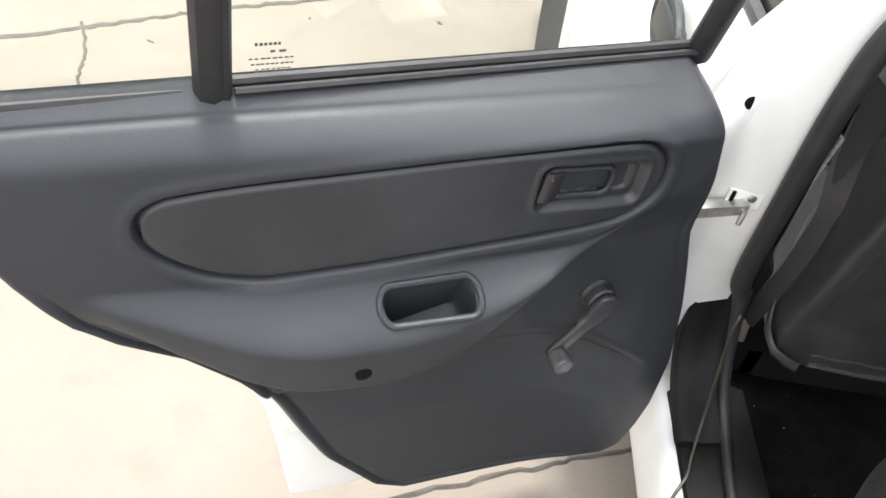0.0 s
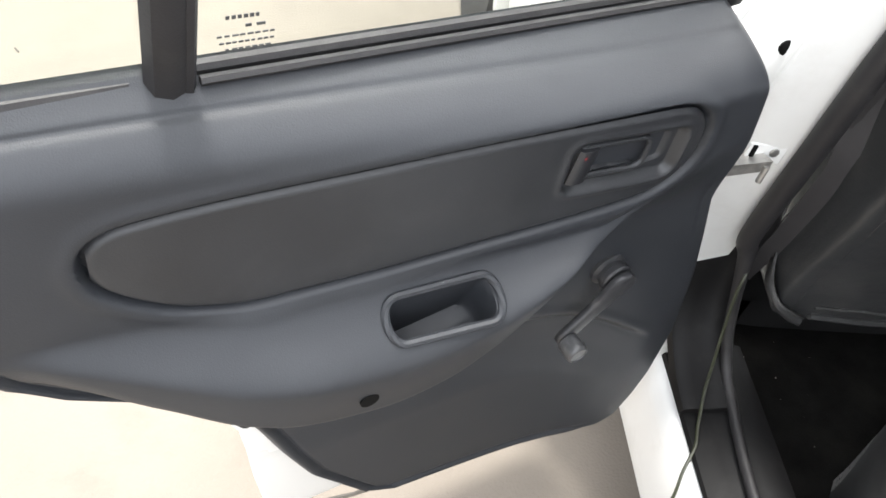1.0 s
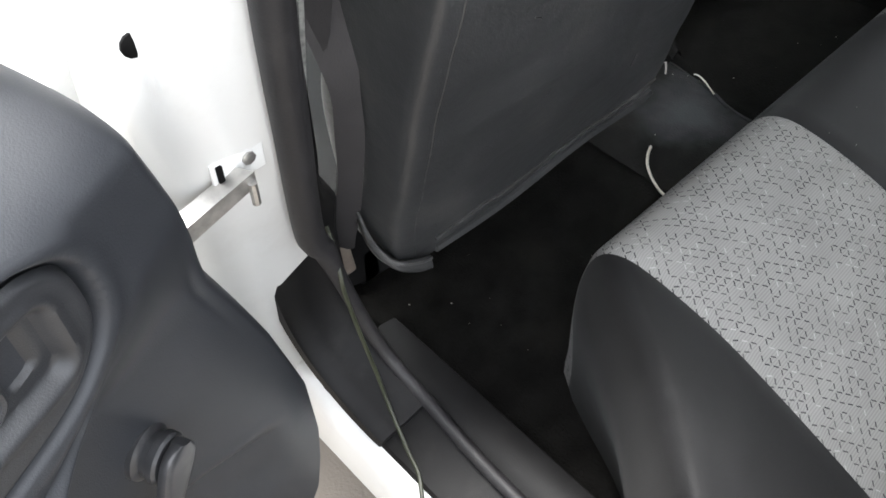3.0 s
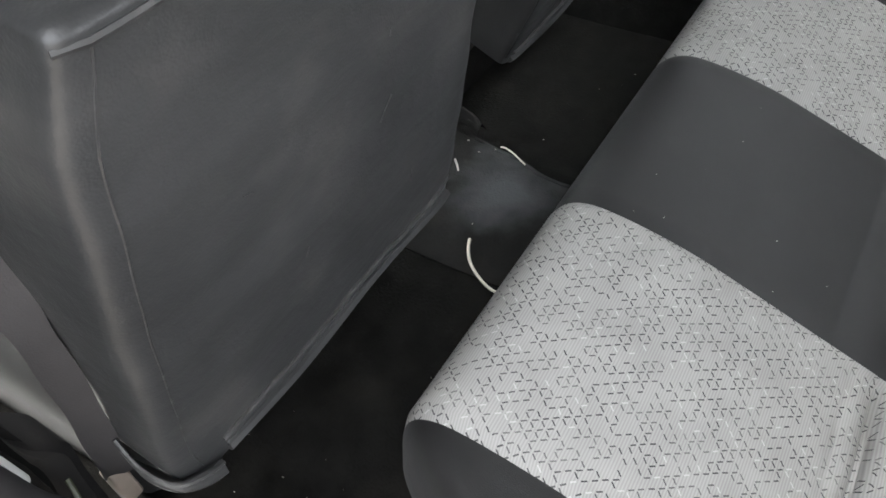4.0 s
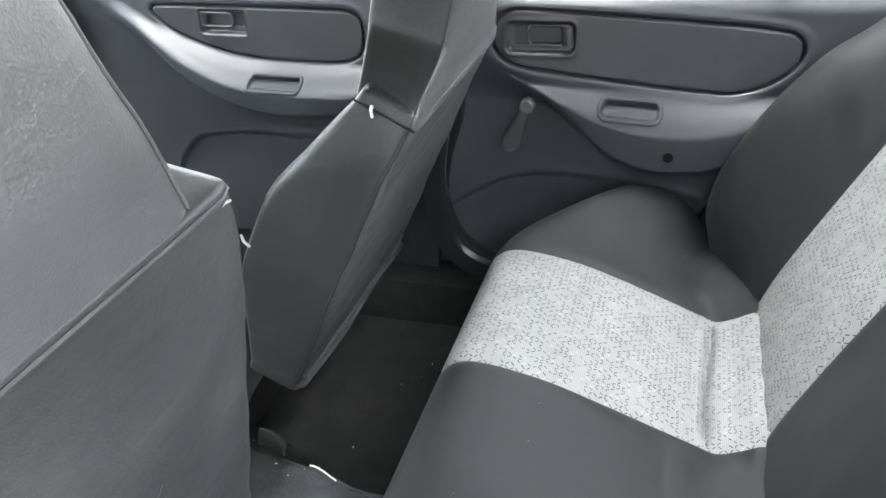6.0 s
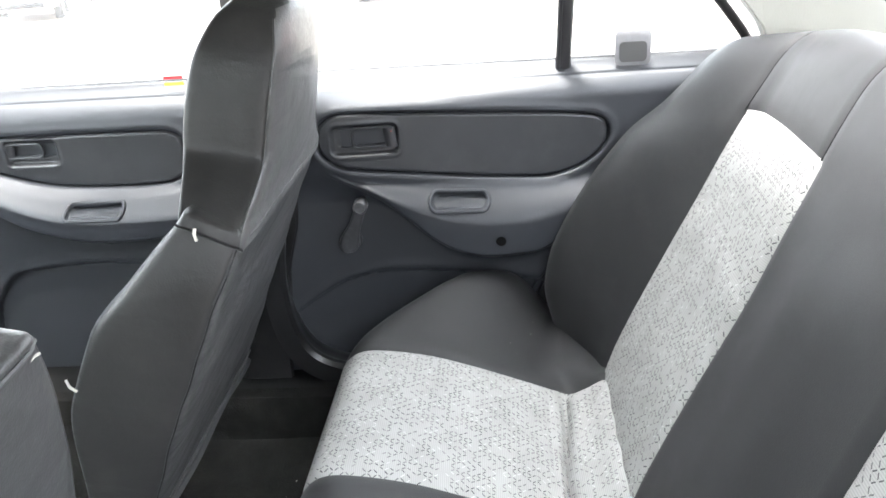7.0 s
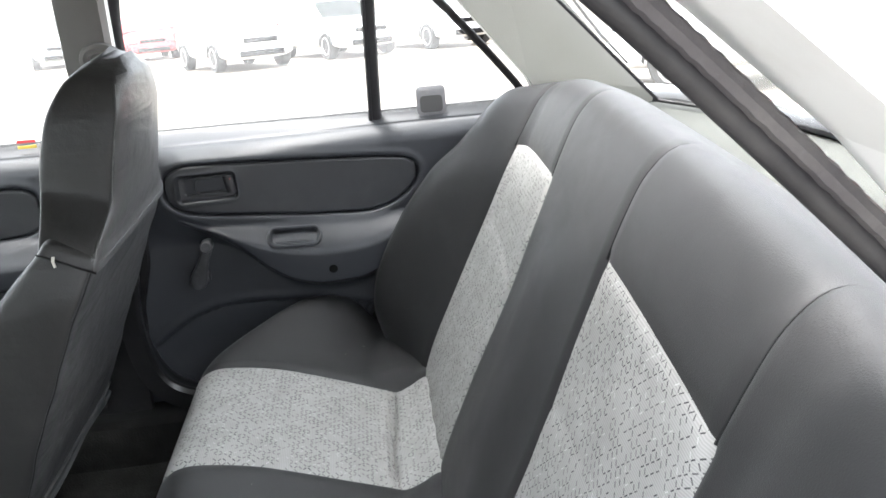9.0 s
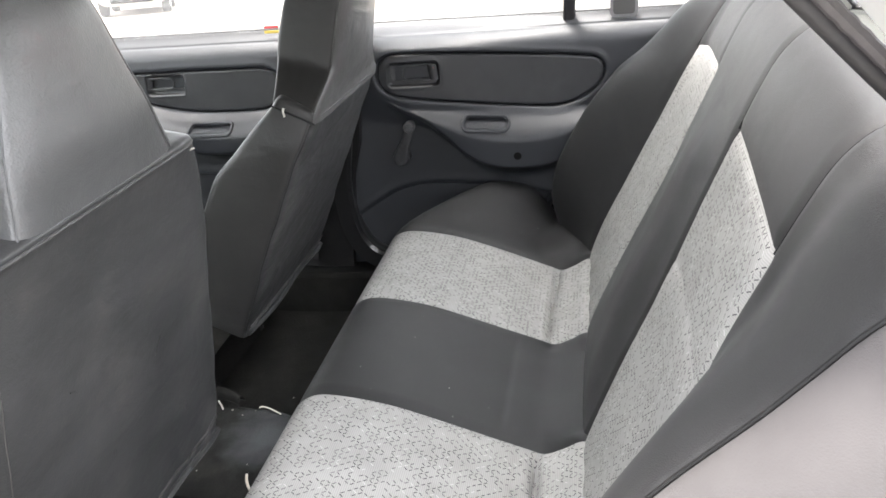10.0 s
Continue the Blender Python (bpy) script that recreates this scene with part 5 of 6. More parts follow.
part("weather_strip", tube(smooth_path([(0.712, -0.046, 0.94), (0.702, -0.032, 0.80), (0.690, -0.004, 0.667), (0.684, 0.008, 0.571), (0.680, 0.014, 0.50), (0.674, -0.004, 0.448), (0.668, -0.060, 0.412), (0.662, -0.15, 0.398), (0.660, -0.42, 0.398)], 6), 0.009, 8, up=(1, 0, 0)), RUBBER, body, "black rubber weather strip round the far door opening")

# roof, roof rails, window pillars
for side in (-1, 1):
    rail = [(side * 0.612, 1.05, 0.95 + 0.0), (side * 0.625, 0.80, 1.105), (side * 0.605, 0.60, 1.245), (side * 0.595, 0.40, 1.320), (side * 0.590, 0.0, 1.345), (side * 0.590, -0.35, 1.342), (side * 0.595, -0.52, 1.322), (side * 0.605, -0.62, 1.285)]
    part("roof_rail", tube(smooth_path(rail, 5), 0.030, 10, flat=0.9), PAINT, body, "white painted roof rail")
    # rear pillar: painted outside, pale lining inside
    b = 0.018 if side < 0 else 0.0
    q = [(-0.545 - b, 1.300), (-0.675 - b, 1.180), (-0.82 - b, 1.005), (-0.86 - b, 0.93), (-1.10, 0.93), (-1.04, 0.975), (-0.885, 1.150), (-0.745, 1.305)]

    lo = 0.10 if side < 0 else 0.0

    def skin(inset, q=q, thick=0.02):
        bm = bmesh.new()
        f = [bm.verts.new((side * (0.765 - 0.32 * (z - 0.93) - inset - 0.05 * ease(-y, 0.75, 1.10)), y, z)) for y, z in q]
        g = [bm.verts.new((v.co.x - side * thick, v.co.y, v.co.z)) for v in f]
        bm.faces.new(f)
        bm.faces.new(g)
        for k in range(len(f)):
            bm.faces.new((f[k], f[(k + 1) % len(f)], g[(k + 1) % len(f)], g[k]))
        return bm
    part("rear_pillar", skin(0.0, q, 0.085 if side < 0 else 0.02), PAINT, body, "white painted rear pillar", smooth=False)
    part("rear_pillar_lining", skin(0.055 if side > 0 else 0.090, [(y - lo + b if k < 4 else y, z) for k, (y, z) in enumerate(q)]), LINER, body, "pale beige rear pillar lining", smooth=False)
    quarter = [(-0.82, 0.95), (-0.79, 0.88), (-0.74, 0.78), (-0.62, 0.68), (-0.53, 0.58), (-0.48, 0.46), (-0.46, 0.22), (-0.60, 0.22), (-0.68, 0.50), (-0.95, 0.62), (-1.22, 0.50), (-1.30, 0.25), (-2.05, 0.30), (-2.10, 0.74), (-1.95, 0.80), (-1.62, 0.845), (-1.42, 0.875), (-1.22, 0.935), (-1.10, 0.95)]
    part("quarter_panel", prism(quarter, *sorted((side * 0.745, side * 0.825)), 0, 0.006), PAINT, body, "white painted rear quarter")
    arch = [(-0.82, 0.95), (-0.77, 0.88), (-0.705, 0.78), (-0.59, 0.68), (-0.495, 0.58), (-0.445, 0.46), (-0.42, 0.25), (-0.95, 0.25), (-0.95, 0.95)]
    part("arch_trim", prism(arch, *sorted((side * 0.728, side * 0.744)), 0, 0.004), SCUFF, body, "black trim over the inner wheel arch")
    part("front_wing", prism([(1.04, 0.27), (0.99, 0.90), (1.10, 0.93), (1.95, 0.80), (2.05, 0.60), (1.98, 0.30), (1.72, 0.30), (1.66, 0.52), (1.40, 0.64), (1.16, 0.54), (1.08, 0.30)], *sorted((side * 0.70, side * 0.825)), 0, 0.01), PAINT, body, "white painted front wing")
    wheel = part("front_wheel", turned([(0.19, -0.08), (0.27, -0.085), (0.285, -0.06), (0.288, 0.0), (0.285, 0.06), (0.27, 0.085), (0.19, 0.08)], Matrix.Translation((side * 0.735, 1.40, 0.288)) @ Matrix.Rotation(radians(90), 4, "Y"), 40), TYRE, body, "black road tyre")
    part("rim", turned([(0.19, -0.05), (0.185, 0.055), (0.16, 0.06), (0.13, 0.035), (0.06, 0.045), (0.03, 0.065), (0.01, 0.066)], Matrix.Translation((side * 0.735, 1.40, 0.288)) @ Matrix.Rotation(radians(90 * side), 4, "Y"), 32), ALLOY, wheel, "steel wheel rim")
part("bonnet", prism([(1.00, 0.925), (1.98, 0.80), (2.05, 0.60), (1.95, 0.60), (1.90, 0.72), (1.00, 0.86)], -0.70, 0.70, 0, 0.01), PAINT, body, "white bonnet")
part("boot", prism([(-1.27, 0.945), (-1.42, 0.895), (-1.62, 0.865), (-2.00, 0.82), (-2.10, 0.76), (-2.10, 0.35), (-2.0, 0.35), (-1.95, 0.76), (-1.27, 0.85)], -0.69, 0.69, 0, 0.01), PAINT, body, "white boot lid")
part("bulkhead", rbox((0, 1.08, 0.60), (1.38, 0.06, 0.66), 0.02), SCUFF, body, "plain dark bulkhead")
part("dashboard", loft([[(x, 0.88 + 0.12 * math.cos(q), 0.80 + 0.12 * math.sin(q)) for q in [2 * math.pi * k / 16 for k in range(16)]] for x in np.linspace(-0.68, 0.68, 9)]), PLASTIC, body, "plain dark dashboard")
part("roof_skin", grid([[(x, y, 1.35 + 0.045 * (1 - (x / 0.62) ** 2) - 0.06 * ((y - 0.0) / 0.75) ** 4) for x in np.linspace(-0.60, 0.60, 13)] for y in np.linspace(-0.70, 0.62, 13)], thick=(0, 0, 0.012)), PAINT, body, "white roof")

ceiling = tagged(part("ceiling", grid([[(x, y, 1.318 + 0.045 * (1 - (x / 0.60) ** 2) - 0.055 * (y / 0.75) ** 4) for x in np.linspace(-0.575, 0.575, 13)] for y in np.linspace(-0.68, 0.58, 13)], thick=(0, 0, 0.006)), LINER), "pale beige cloth headliner under the roof", "ceiling", kind="structure")

# rear window and parcel shelf
rg = thing("rear_window", "sloping rear window in a black rubber seal", "window")
def back_glass(u, v):
    """A point of the bowed rear glass; u from side to side, v from top to bottom."""
    return Vector((u * (0.535 + 0.060 * v), -0.70 - 0.355 * v - 0.165 * v * (1 - u * u), 1.318 - 0.363 * v))


p = part("pane", pane_shell([[back_glass(u, v) for u in np.linspace(-1, 1, 21)] for v in np.linspace(0, 1, 9)], (0, -0.0025, 0.0032)), REAR_GLASS, rg, "dusty rear glass")
p.visible_shadow = False
for u in (-1, 1):
    part("side_seal", tube([back_glass(u, v) for v in np.linspace(0, 1, 7)], 0.0045, 8, up=(0, 0.6, 0.8)), RUBBER, rg, "black rubber seal")
for v in (0, 1):
    part("cross_seal", tube([back_glass(u, v) for u in np.linspace(-1, 1, 21)], 0.0045, 8, up=(0, 0.6, 0.8)), RUBBER, rg, "black rubber seal")
part("heater_lead", tube([(0.553, -0.882, 1.160), (0.556, -0.905, 1.130), (0.560, -0.935, 1.092), (0.565, -0.985, 1.035)], 0.003, 6), RUBBER, rg, "short black lead of the glass heater")
shelf = thing("parcel_shelf", "grey felt parcel shelf with a dark raised rear edge", "shelf")
part("board", rbox((0, -1.07, 0.928), (1.34, 0.40, 0.03), 0.012), SHELF, shelf, "grey felt board")
part("rear_rim", tube(smooth_path([(-0.68, -1.03, 0.945), (-0.60, -1.11, 0.955), (-0.36, -1.18, 0.957), (0, -1.225, 0.957), (0.36, -1.18, 0.957), (0.60, -1.11, 0.955), (0.68, -1.03, 0.945)], 8), 0.017, 10, flat=0.8), PLASTIC, shelf, "dark raised rim")
wsc = thing("windscreen", "sloping clear windscreen over the dashboard", "window")
bm = slab(((-0.52, 0.60, 1.29), (0.52, 0.60, 1.29), (0.62, 1.04, 0.945), (-0.62, 1.04, 0.945)), (0, 0.003, 0.004))
p = part("pane", bm, WINDOW, wsc, "clear windscreen glass", smooth=False)
p.visible_shadow = False

# ---- floor ----
rows = []
for y in np.linspace(-0.62, 1.06, 40):
    row = []
    for x in np.linspace(-0.60, 0.60, 60):
        z = 0.286 + 0.034 * (1 - ease(abs(x + 0.0), 0.10, 0.20)) + 0.05 * ease(abs(x), 0.53, 0.60)
        z += 0.0035 * math.sin(13 * x + 7 * y) * math.sin(9 * y - 5 * x)
        z += 0.05 * ease(y, 0.16, 0.34) * (1 - ease(abs(x), 0.06, 0.14))
        row.append((x, y, z))
    rows.append(row)
floor = tagged(part("floor", grid(rows, thick=(0, 0, -0.06)), CARPET), "black dusty moulded carpet in the footwell", "floor", kind="structure")
tun = thing("tunnel_cover", "worn grey rubber cover lying over the centre tunnel", "mat")
def tunnel_z(x, y):
    return 0.2895 + 0.0035 * math.sin(13 * x + 7 * y) * math.sin(9 * y - 5 * x) + 0.034 * (1 - float(ease(abs(x), 0.10, 0.20))) + 0.05 * float(ease(y, 0.16, 0.34)) * (1 - float(ease(abs(x), 0.06, 0.14)))


def cover_edge(y):
    return 0.106 + 0.30 * max(0.0, y) + 0.004 * math.sin(31 * y)


rows = []
for y in np.linspace(-0.125, 0.28, 34):
    xs = np.linspace(-0.115, cover_edge(y), 24)
    rows.append([(x, y, tunnel_z(x, y) + 0.004 * float(ease(x, cover_edge(y) - 0.02, cover_edge(y)))) for x in xs])
part("cover", grid(rows, thick=(0, 0, -0.002)), TUNNEL, tun)
part("rolled_edge", tube([(cover_edge(y), y, tunnel_z(cover_edge(y), y) + 0.004 + 0.0015 * math.sin(60 * y)) for y in np.linspace(-0.12, 0.125, 22)], 0.0034, 8), TUNNEL, tun, "rolled edge of the cover")
part("curled_corner", grid([[(0.150 + 0.030 * u + 0.010 * math.sin(2.5 * v), 0.128 + 0.048 * v, tunnel_z(0.150, 0.13) + 0.002 + 0.040 * math.sin(math.pi * min(1, 0.15 + 0.85 * u)) * (0.5 + 0.5 * v)) for u in np.linspace(0, 1, 9)] for v in np.linspace(0, 1, 9)], thick=(0, 0, -0.002)), TUNNEL, tun, "corner of the cover that curls up")

# ---- the door's check strap ----
strap = thing("door_check", "bare steel door check strap between pillar and open door", "door check")
part("bracket", rbox((-0.738, -0.004, 0.762), (0.044, 0.005, 0.026), 0.002), PAINT, strap, "white painted bracket")
part("bolt", turned([(0.0055, 0), (0.0055, 0.0015), (0.004, 0.0022), (0.0005, 0.0022)], Matrix.Translation((-0.730, -0.007, 0.766)) @ Matrix.Rotation(radians(90), 4, "X"), 8), STEEL, strap)
# a black block paints the shade in the bracket's slot
part("slot", rbox((-0.754, -0.0075, 0.766), (0.005, 0.003, 0.015), 0.001), BLACK, strap)
part("pin", tube([(-0.738, -0.020, 0.756), (-0.738, -0.020, 0.735)], 0.0035, 8), STEEL, strap)
part("strap", loft([[Vector((-0.738, -0.012, 0.757)).lerp(Vector((-0.806, -0.006, 0.731)), t) + Vector((0.004 * a, -0.007 * a, 0.0068 * b * (1 + 0.25 * t))) for a, b in ((-1, -1), (1, -1), (1, 1), (-1, 1))] for t in np.linspace(0, 1, 6)]), STEEL, strap, "flat steel strap")
tagged(part("rubber_plug", turned([(0.008, 0), (0.008, 0.002), (0.004, 0.004)], Matrix.Translation((-0.786, -0.014, 0.895)) @ Matrix.Rotation(radians(90), 4, "X"), 12), BLACK), "black rubber plug in the painted pillar", "plug")

# ---- seat belts ----
def ribbon(pts, wide, mat, name, label, parent=None, axis=(0, 1, 0)):
    """A strap along the points; wide: its width, or a function of the way along it."""
    P = smooth_path(pts, 8)
    rows = []
    for i, p in enumerate(P):
        t = (P[min(i + 1, len(P) - 1)] - P[max(i - 1, 0)]).normalized()
        a = Vector(axis)
        w = wide(i / (len(P) - 1)) if callable(wide) else wide
        s = (a - t * a.dot(t)).normalized()
        rows.append([p - s * w / 2, p - s * w / 6, p + s * w / 6, p + s * w / 2])
    face = Vector((0, 0, 1)).cross(Vector(axis)).normalized() * 0.0016
    bm = grid([[tuple(q) for q in r] for r in rows], thick=face)
    return part(name, bm, mat, parent, label)


belt = thing("seat_belt", "dark grey seat belt hanging slack by the centre pillar", "seat belt")
ribbon([(-0.572, 0.045, 1.12), (-0.580, 0.080, 1.00), (-0.590, 0.090, 0.90), (-0.598, 0.066, 0.80), (-0.603, 0.044, 0.72), (-0.602, 0.047, 0.64), (-0.600, 0.062, 0.56), (-0.597, 0.084, 0.47)], lambda t: 0.046 - 0.020 * float(ease(t, 0.42, 0.60)) + 0.0015 * math.sin(31 * t), BELT, "webbing", "dark grey webbing", belt, axis=(0.85, -0.5, 0))
tagged(part("pillar_felt", prism([(-0.006, 0.865), (0.022, 0.865), (0.032, 0.73), (0.014, 0.72)], -0.670, -0.665, 0, 0.001), FELT), "pale speckled felt patch on the pillar", "felt patch")
part("upper_anchor", rbox((-0.570, 0.04, 1.135), (0.03, 0.07, 0.05), 0.012), PLASTIC, belt, "black belt guide")
part("belt_sleeve", rbox((-0.597, 0.088, 0.455), (0.018, 0.020, 0.044), 0.004, m=Matrix.Rotation(radians(-16), 4, "X")), BEIGE, belt, "beige plastic sleeve")
rbelt = thing("seat_belt", "taupe seat belt and guide on the far pillar", "seat belt")
part("upper_anchor", tube(smooth_path([(0.548, -0.075, 1.112), (0.541, -0.100, 1.122), (0.538, -0.075, 1.142), (0.541, -0.045, 1.137), (0.545, -0.040, 1.117)], 5, True), 0.009, 8, True, up=(1, 0, 0)), TAUPE, rbelt, "taupe belt guide ring")
ribbon([(0.545, -0.070, 1.117), (0.578, -0.03, 0.99), (0.618, 0.03, 0.80), (0.626, 0.09, 0.60), (0.626, 0.12, 0.42)], 0.045, RUBBER, "webbing", "", rbelt, axis=(0.3, 0.9, 0))

# ---- wires and crumbs ----
tagged(part("loose_wire", tube(smooth_path([(-0.636, 0.060, 0.585), (-0.646, 0.030, 0.572), (-0.656, 0.008, 0.552), (-0.659, 0.000, 0.529), (-0.660, -0.019, 0.482), (-0.660, -0.042, 0.428), (-0.665, -0.066, 0.395), (-0.678, -0.108, 0.374), (-0.686, -0.134, 0.366), (-0.705, -0.162, 0.352), (-0.716, -0.188, 0.322), (-0.722, -0.20, 0.24), (-0.726, -0.206, 0.15)], 8), 0.0023, 6), WIRE_GREEN), "thin olive green wire hanging over the sill", "wire")
tagged(part("loose_wire", tube(smooth_path([(0.132, 0.074, 0.327), (0.127, 0.064, 0.333), (0.121, 0.048, 0.334), (0.115, 0.032, 0.331), (0.113, 0.022, 0.327)], 6), 0.0012, 6), WIRE_WHITE), "thin white wire along the edge of the tunnel cover", "wire")
tagged(part("loose_wire", tube(smooth_path([(-0.068, 0.016, 0.333), (-0.086, 0.008, 0.333), (-0.105, -0.006, 0.332), (-0.120, -0.028, 0.329), (-0.128, -0.050, 0.326), (-0.127, -0.070, 0.325), (-0.115, -0.10, 0.324)], 8), 0.0023, 6), WIRE_WHITE), "short curved white wire on the carpet", "wire")
rnd = random.Random(11)
lint = []
for k in range(46):
    x, y = rnd.uniform(-0.52, 0.5), rnd.uniform(-0.12, 0.30)
    z = 0.2875 + 0.034 * (1 - ease(abs(x), 0.10, 0.20)) + 0.05 * ease(abs(x), 0.53, 0.60) + 0.0035 * math.sin(13 * x + 7 * y) * math.sin(9 * y - 5 * x) + 0.05 * ease(y, 0.16, 0.34) * (1 - ease(abs(x), 0.06, 0.14)) + (0.006 if -0.11 < x < 0.15 and 0.02 < y < 0.3 else 0.0005)
    s = rnd.choice((0.0005, 0.0007, 0.0009, 0.0014))
    lint.append(rbox((x, y, z), (s * rnd.uniform(1, 3), s, s), s * 0.3, 1, Matrix.Rotation(rnd.uniform(0, 3), 4, "Z")))
tagged(part("crumbs", joined(*lint), LINT, smooth=False), "pale lint and crumbs scattered on black carpet", "dirt", kind="stuff")


# ---- outdoors ----
G = 3000


def ground_z(x):
    """The yard falls away gently on the far side of the car."""
    return float(ramp(x, [(-G, 0.0), (1.0, 0.0), (60.0, -3.66), (G, -3.66)]))


lanes = (-G, -40, -6, -2, 0, 1, 3, 8, 20, 40, 60, 300, G)
ground = tagged(part("ground", grid([[(x, y, ground_z(x)) for x in lanes] for y in (-G, -100, -10, -2, 2, 10, 100, G)], thick=(0, 0, -8)), CONCRETE, smooth=False), "pale beige concrete yard slabs", "ground", kind="structure")


def crack(pts, w, name, label):
    rnd = random.Random(len(pts) * 7 + int(w * 1000))
    P = smooth_path([(x, y, 0.0) for x, y in pts], 10)
    rows = []
    for i, p in enumerate(P):
        t = (P[min(i + 1, len(P) - 1)] - P[max(i - 1, 0)]).normalized()
        s = Vector((-t.y, t.x, 0))
        a, b = w * rnd.uniform(0.4, 1.0), w * rnd.uniform(0.4, 1.0)
        j = s * w * rnd.uniform(-0.5, 0.5)
        rows.append([tuple(p + j - s * a + Vector((0, 0, 0.001))), tuple(p + j + Vector((0, 0, 0.004))), tuple(p + j + s * b + Vector((0, 0, 0.001)))])
    tagged(part(name, grid(rows, thick=(0, 0, -0.01)), JOINT, smooth=False), label, "joint", "slab joints", "structure")


crack([(-3.2, -0.85), (-2.2, -0.45), (-1.5, -0.18), (-1.07, -0.02), (-0.80, 0.09), (-0.58, 0.175), (0.6, 0.60)], 0.007, "slab_joint", "dark worn joint between concrete slabs")
crack([(-2.04, 0.95), (-2.09, 1.10), (-2.13, 1.25), (-2.2, 1.40)], 0.007, "slab_joint", "dark worn joint between concrete slabs")
crack([(-4.0, 0.35), (-3.0, 0.9), (-2.36, 1.25), (-2.11, 1.42), (-1.93, 1.56), (-1.79, 1.65), (-1.56, 1.79), (-0.9, 2.2)], 0.016, "slab_joint", "crumbled dark joint between concrete slabs")
rnd = random.Random(5)
tagged(part("pebbles", joined(*[rbox((rnd.uniform(-3, 0), rnd.uniform(-0.6, 2.6), 0.001), (rnd.uniform(0.006, 0.026), rnd.uniform(0.004, 0.012), 0.003), 0.002, 1, Matrix.Rotation(rnd.uniform(0, 3), 4, "Z")) for _ in range(26)]), JOINT, smooth=False), "small dark stones and spots on concrete", "stones", kind="stuff")


def parked_car(name, paint, label, style, m):
    """style: profile of the roofline as (y, z) pairs from tail to nose, with the belt height."""
    ob = thing(name, label, "car", "parked cars")
    prof, cab, L = style["prof"], style["cab"], style["half"]
    wide = 0.86

    def section(poly, w0, w1, zlo, zhi, r=0.04):
        bm = bmesh.new()
        rings = []
        for s in (-1, 1):
            rings.append([bm.verts.new((s * (w0 + (w1 - w0) * (z - zlo) / (zhi - zlo)), y, z)) for y, z in poly])
        n = len(poly)
        for k in range(n):
            bm.faces.new((rings[0][k], rings[0][(k + 1) % n], rings[1][(k + 1) % n], rings[1][k]))
        bm.faces.new(rings[0])
        bm.faces.new(rings[1])
        bmesh.ops.bevel(bm, geom=bm.edges[:], offset=r, segments=2, affect="EDGES", clamp_overlap=True)
        return bm
    # rounded hull: sections along the car, narrower at nose and tail, fuller at the waist
    ends = sorted(prof, key=lambda q: q[0])
    lo_y, hi_y = min(y for y, _ in prof), max(y for y, _ in prof)
    top = {}
    for y, z in prof:
        top[y] = max(z, top.get(y, 0))
    tops = [(y, z) for y, z in sorted(top.items()) if z > 0.45]
    rings = []
    for y in np.linspace(lo_y + 0.01, hi_y - 0.01, 30):
        e = min(y - lo_y, hi_y - y)
        w = wide - 0.16 * math.exp(-e / 0.16)
        zt = float(glide(y, tops)) - 0.05 * math.exp(-e / 0.07)
        zb = 0.24 + 0.10 * math.exp(-e / 0.10)
        rings.append([(math.copysign(abs(math.cos(q)) ** 0.42, math.cos(q)) * w * (1 - 0.05 * max(0, math.sin(q)) ** 2), y, (zt + zb) / 2 + math.copysign(abs(math.sin(q)) ** 0.5, math.sin(q)) * (zt - zb) / 2) for q in [2 * math.pi * k / 28 for k in range(28)]])
    part("body", loft(rings), paint, ob)
    zs = [z for _, z in cab]
    part("cabin", section(cab, wide - 0.05, wide - 0.22, min(zs), max(zs), 0.07), paint, ob)
    for s in (-1, 1):
        lo, hi = min(zs) + 0.05, max(zs) - 0.09
        yr, yf = min(y for y, _ in cab), max(y for y, _ in cab)
        mid = (yr + yf) / 2
        for a, b, ta, tb in ((yr + 0.22, mid - 0.04, 0.20, 0.0), (mid + 0.04, yf - 0.22, 0.0, 0.34)):
            bm = bmesh.new()
            f = [bm.verts.new((s * (wide - 0.05 - 0.17 * (z - min(zs)) / (max(zs) - min(zs)) + 0.006), y, z)) for y, z in ((a, lo), (b, lo), (b - tb, hi), (a + ta, hi))]
            bm.faces.new(f)
            bmesh.ops.solidify(bm, geom=bm.faces[:], thickness=0.01)
            part("side_window", bm, SKY_GREY, ob, "side window greyed for reflected sky", smooth=False)
        for y in (L - style.get("nose", 0.82), -(L - 0.85)):
            wheel = part("wheel", turned([(0.20, -0.10), (0.30, -0.11), (0.32, -0.07), (0.32, 0.07), (0.30, 0.11), (0.20, 0.10)], Matrix.Translation((s * (wide - 0.09), y, 0.32)) @ Matrix.Rotation(radians(90), 4, "Y"), 28), TYRE, ob, "black tyre")
            rim = part("rim", turned([(0.215, 0.06), (0.212, 0.112), (0.190, 0.114), (0.182, 0.098), (0.05, 0.094), (0.01, 0.094)], Matrix.Translation((s * (wide - 0.09), y, 0.32)) @ Matrix.Rotation(radians(90 * s), 4, "Y"), 28), ALLOY, wheel)
            for k in range(5):
                turn = Matrix.Rotation(2 * math.pi * k / 5 + 0.3, 4, "X")
                # raised dark plates paint the shade of the rim's openings
                part("rim_slot", loft([[Matrix.Translation((s * (wide + d), y, 0.32)) @ turn @ Vector((0, r * math.sin(a), r * math.cos(a))) for r, a in ((0.075, -0.16), (0.120, -0.34), (0.168, -0.40), (0.176, 0.0), (0.168, 0.40), (0.120, 0.34), (0.075, 0.16))] for d in (0.000, 0.0075)]), RUBBER, wheel, smooth=False)
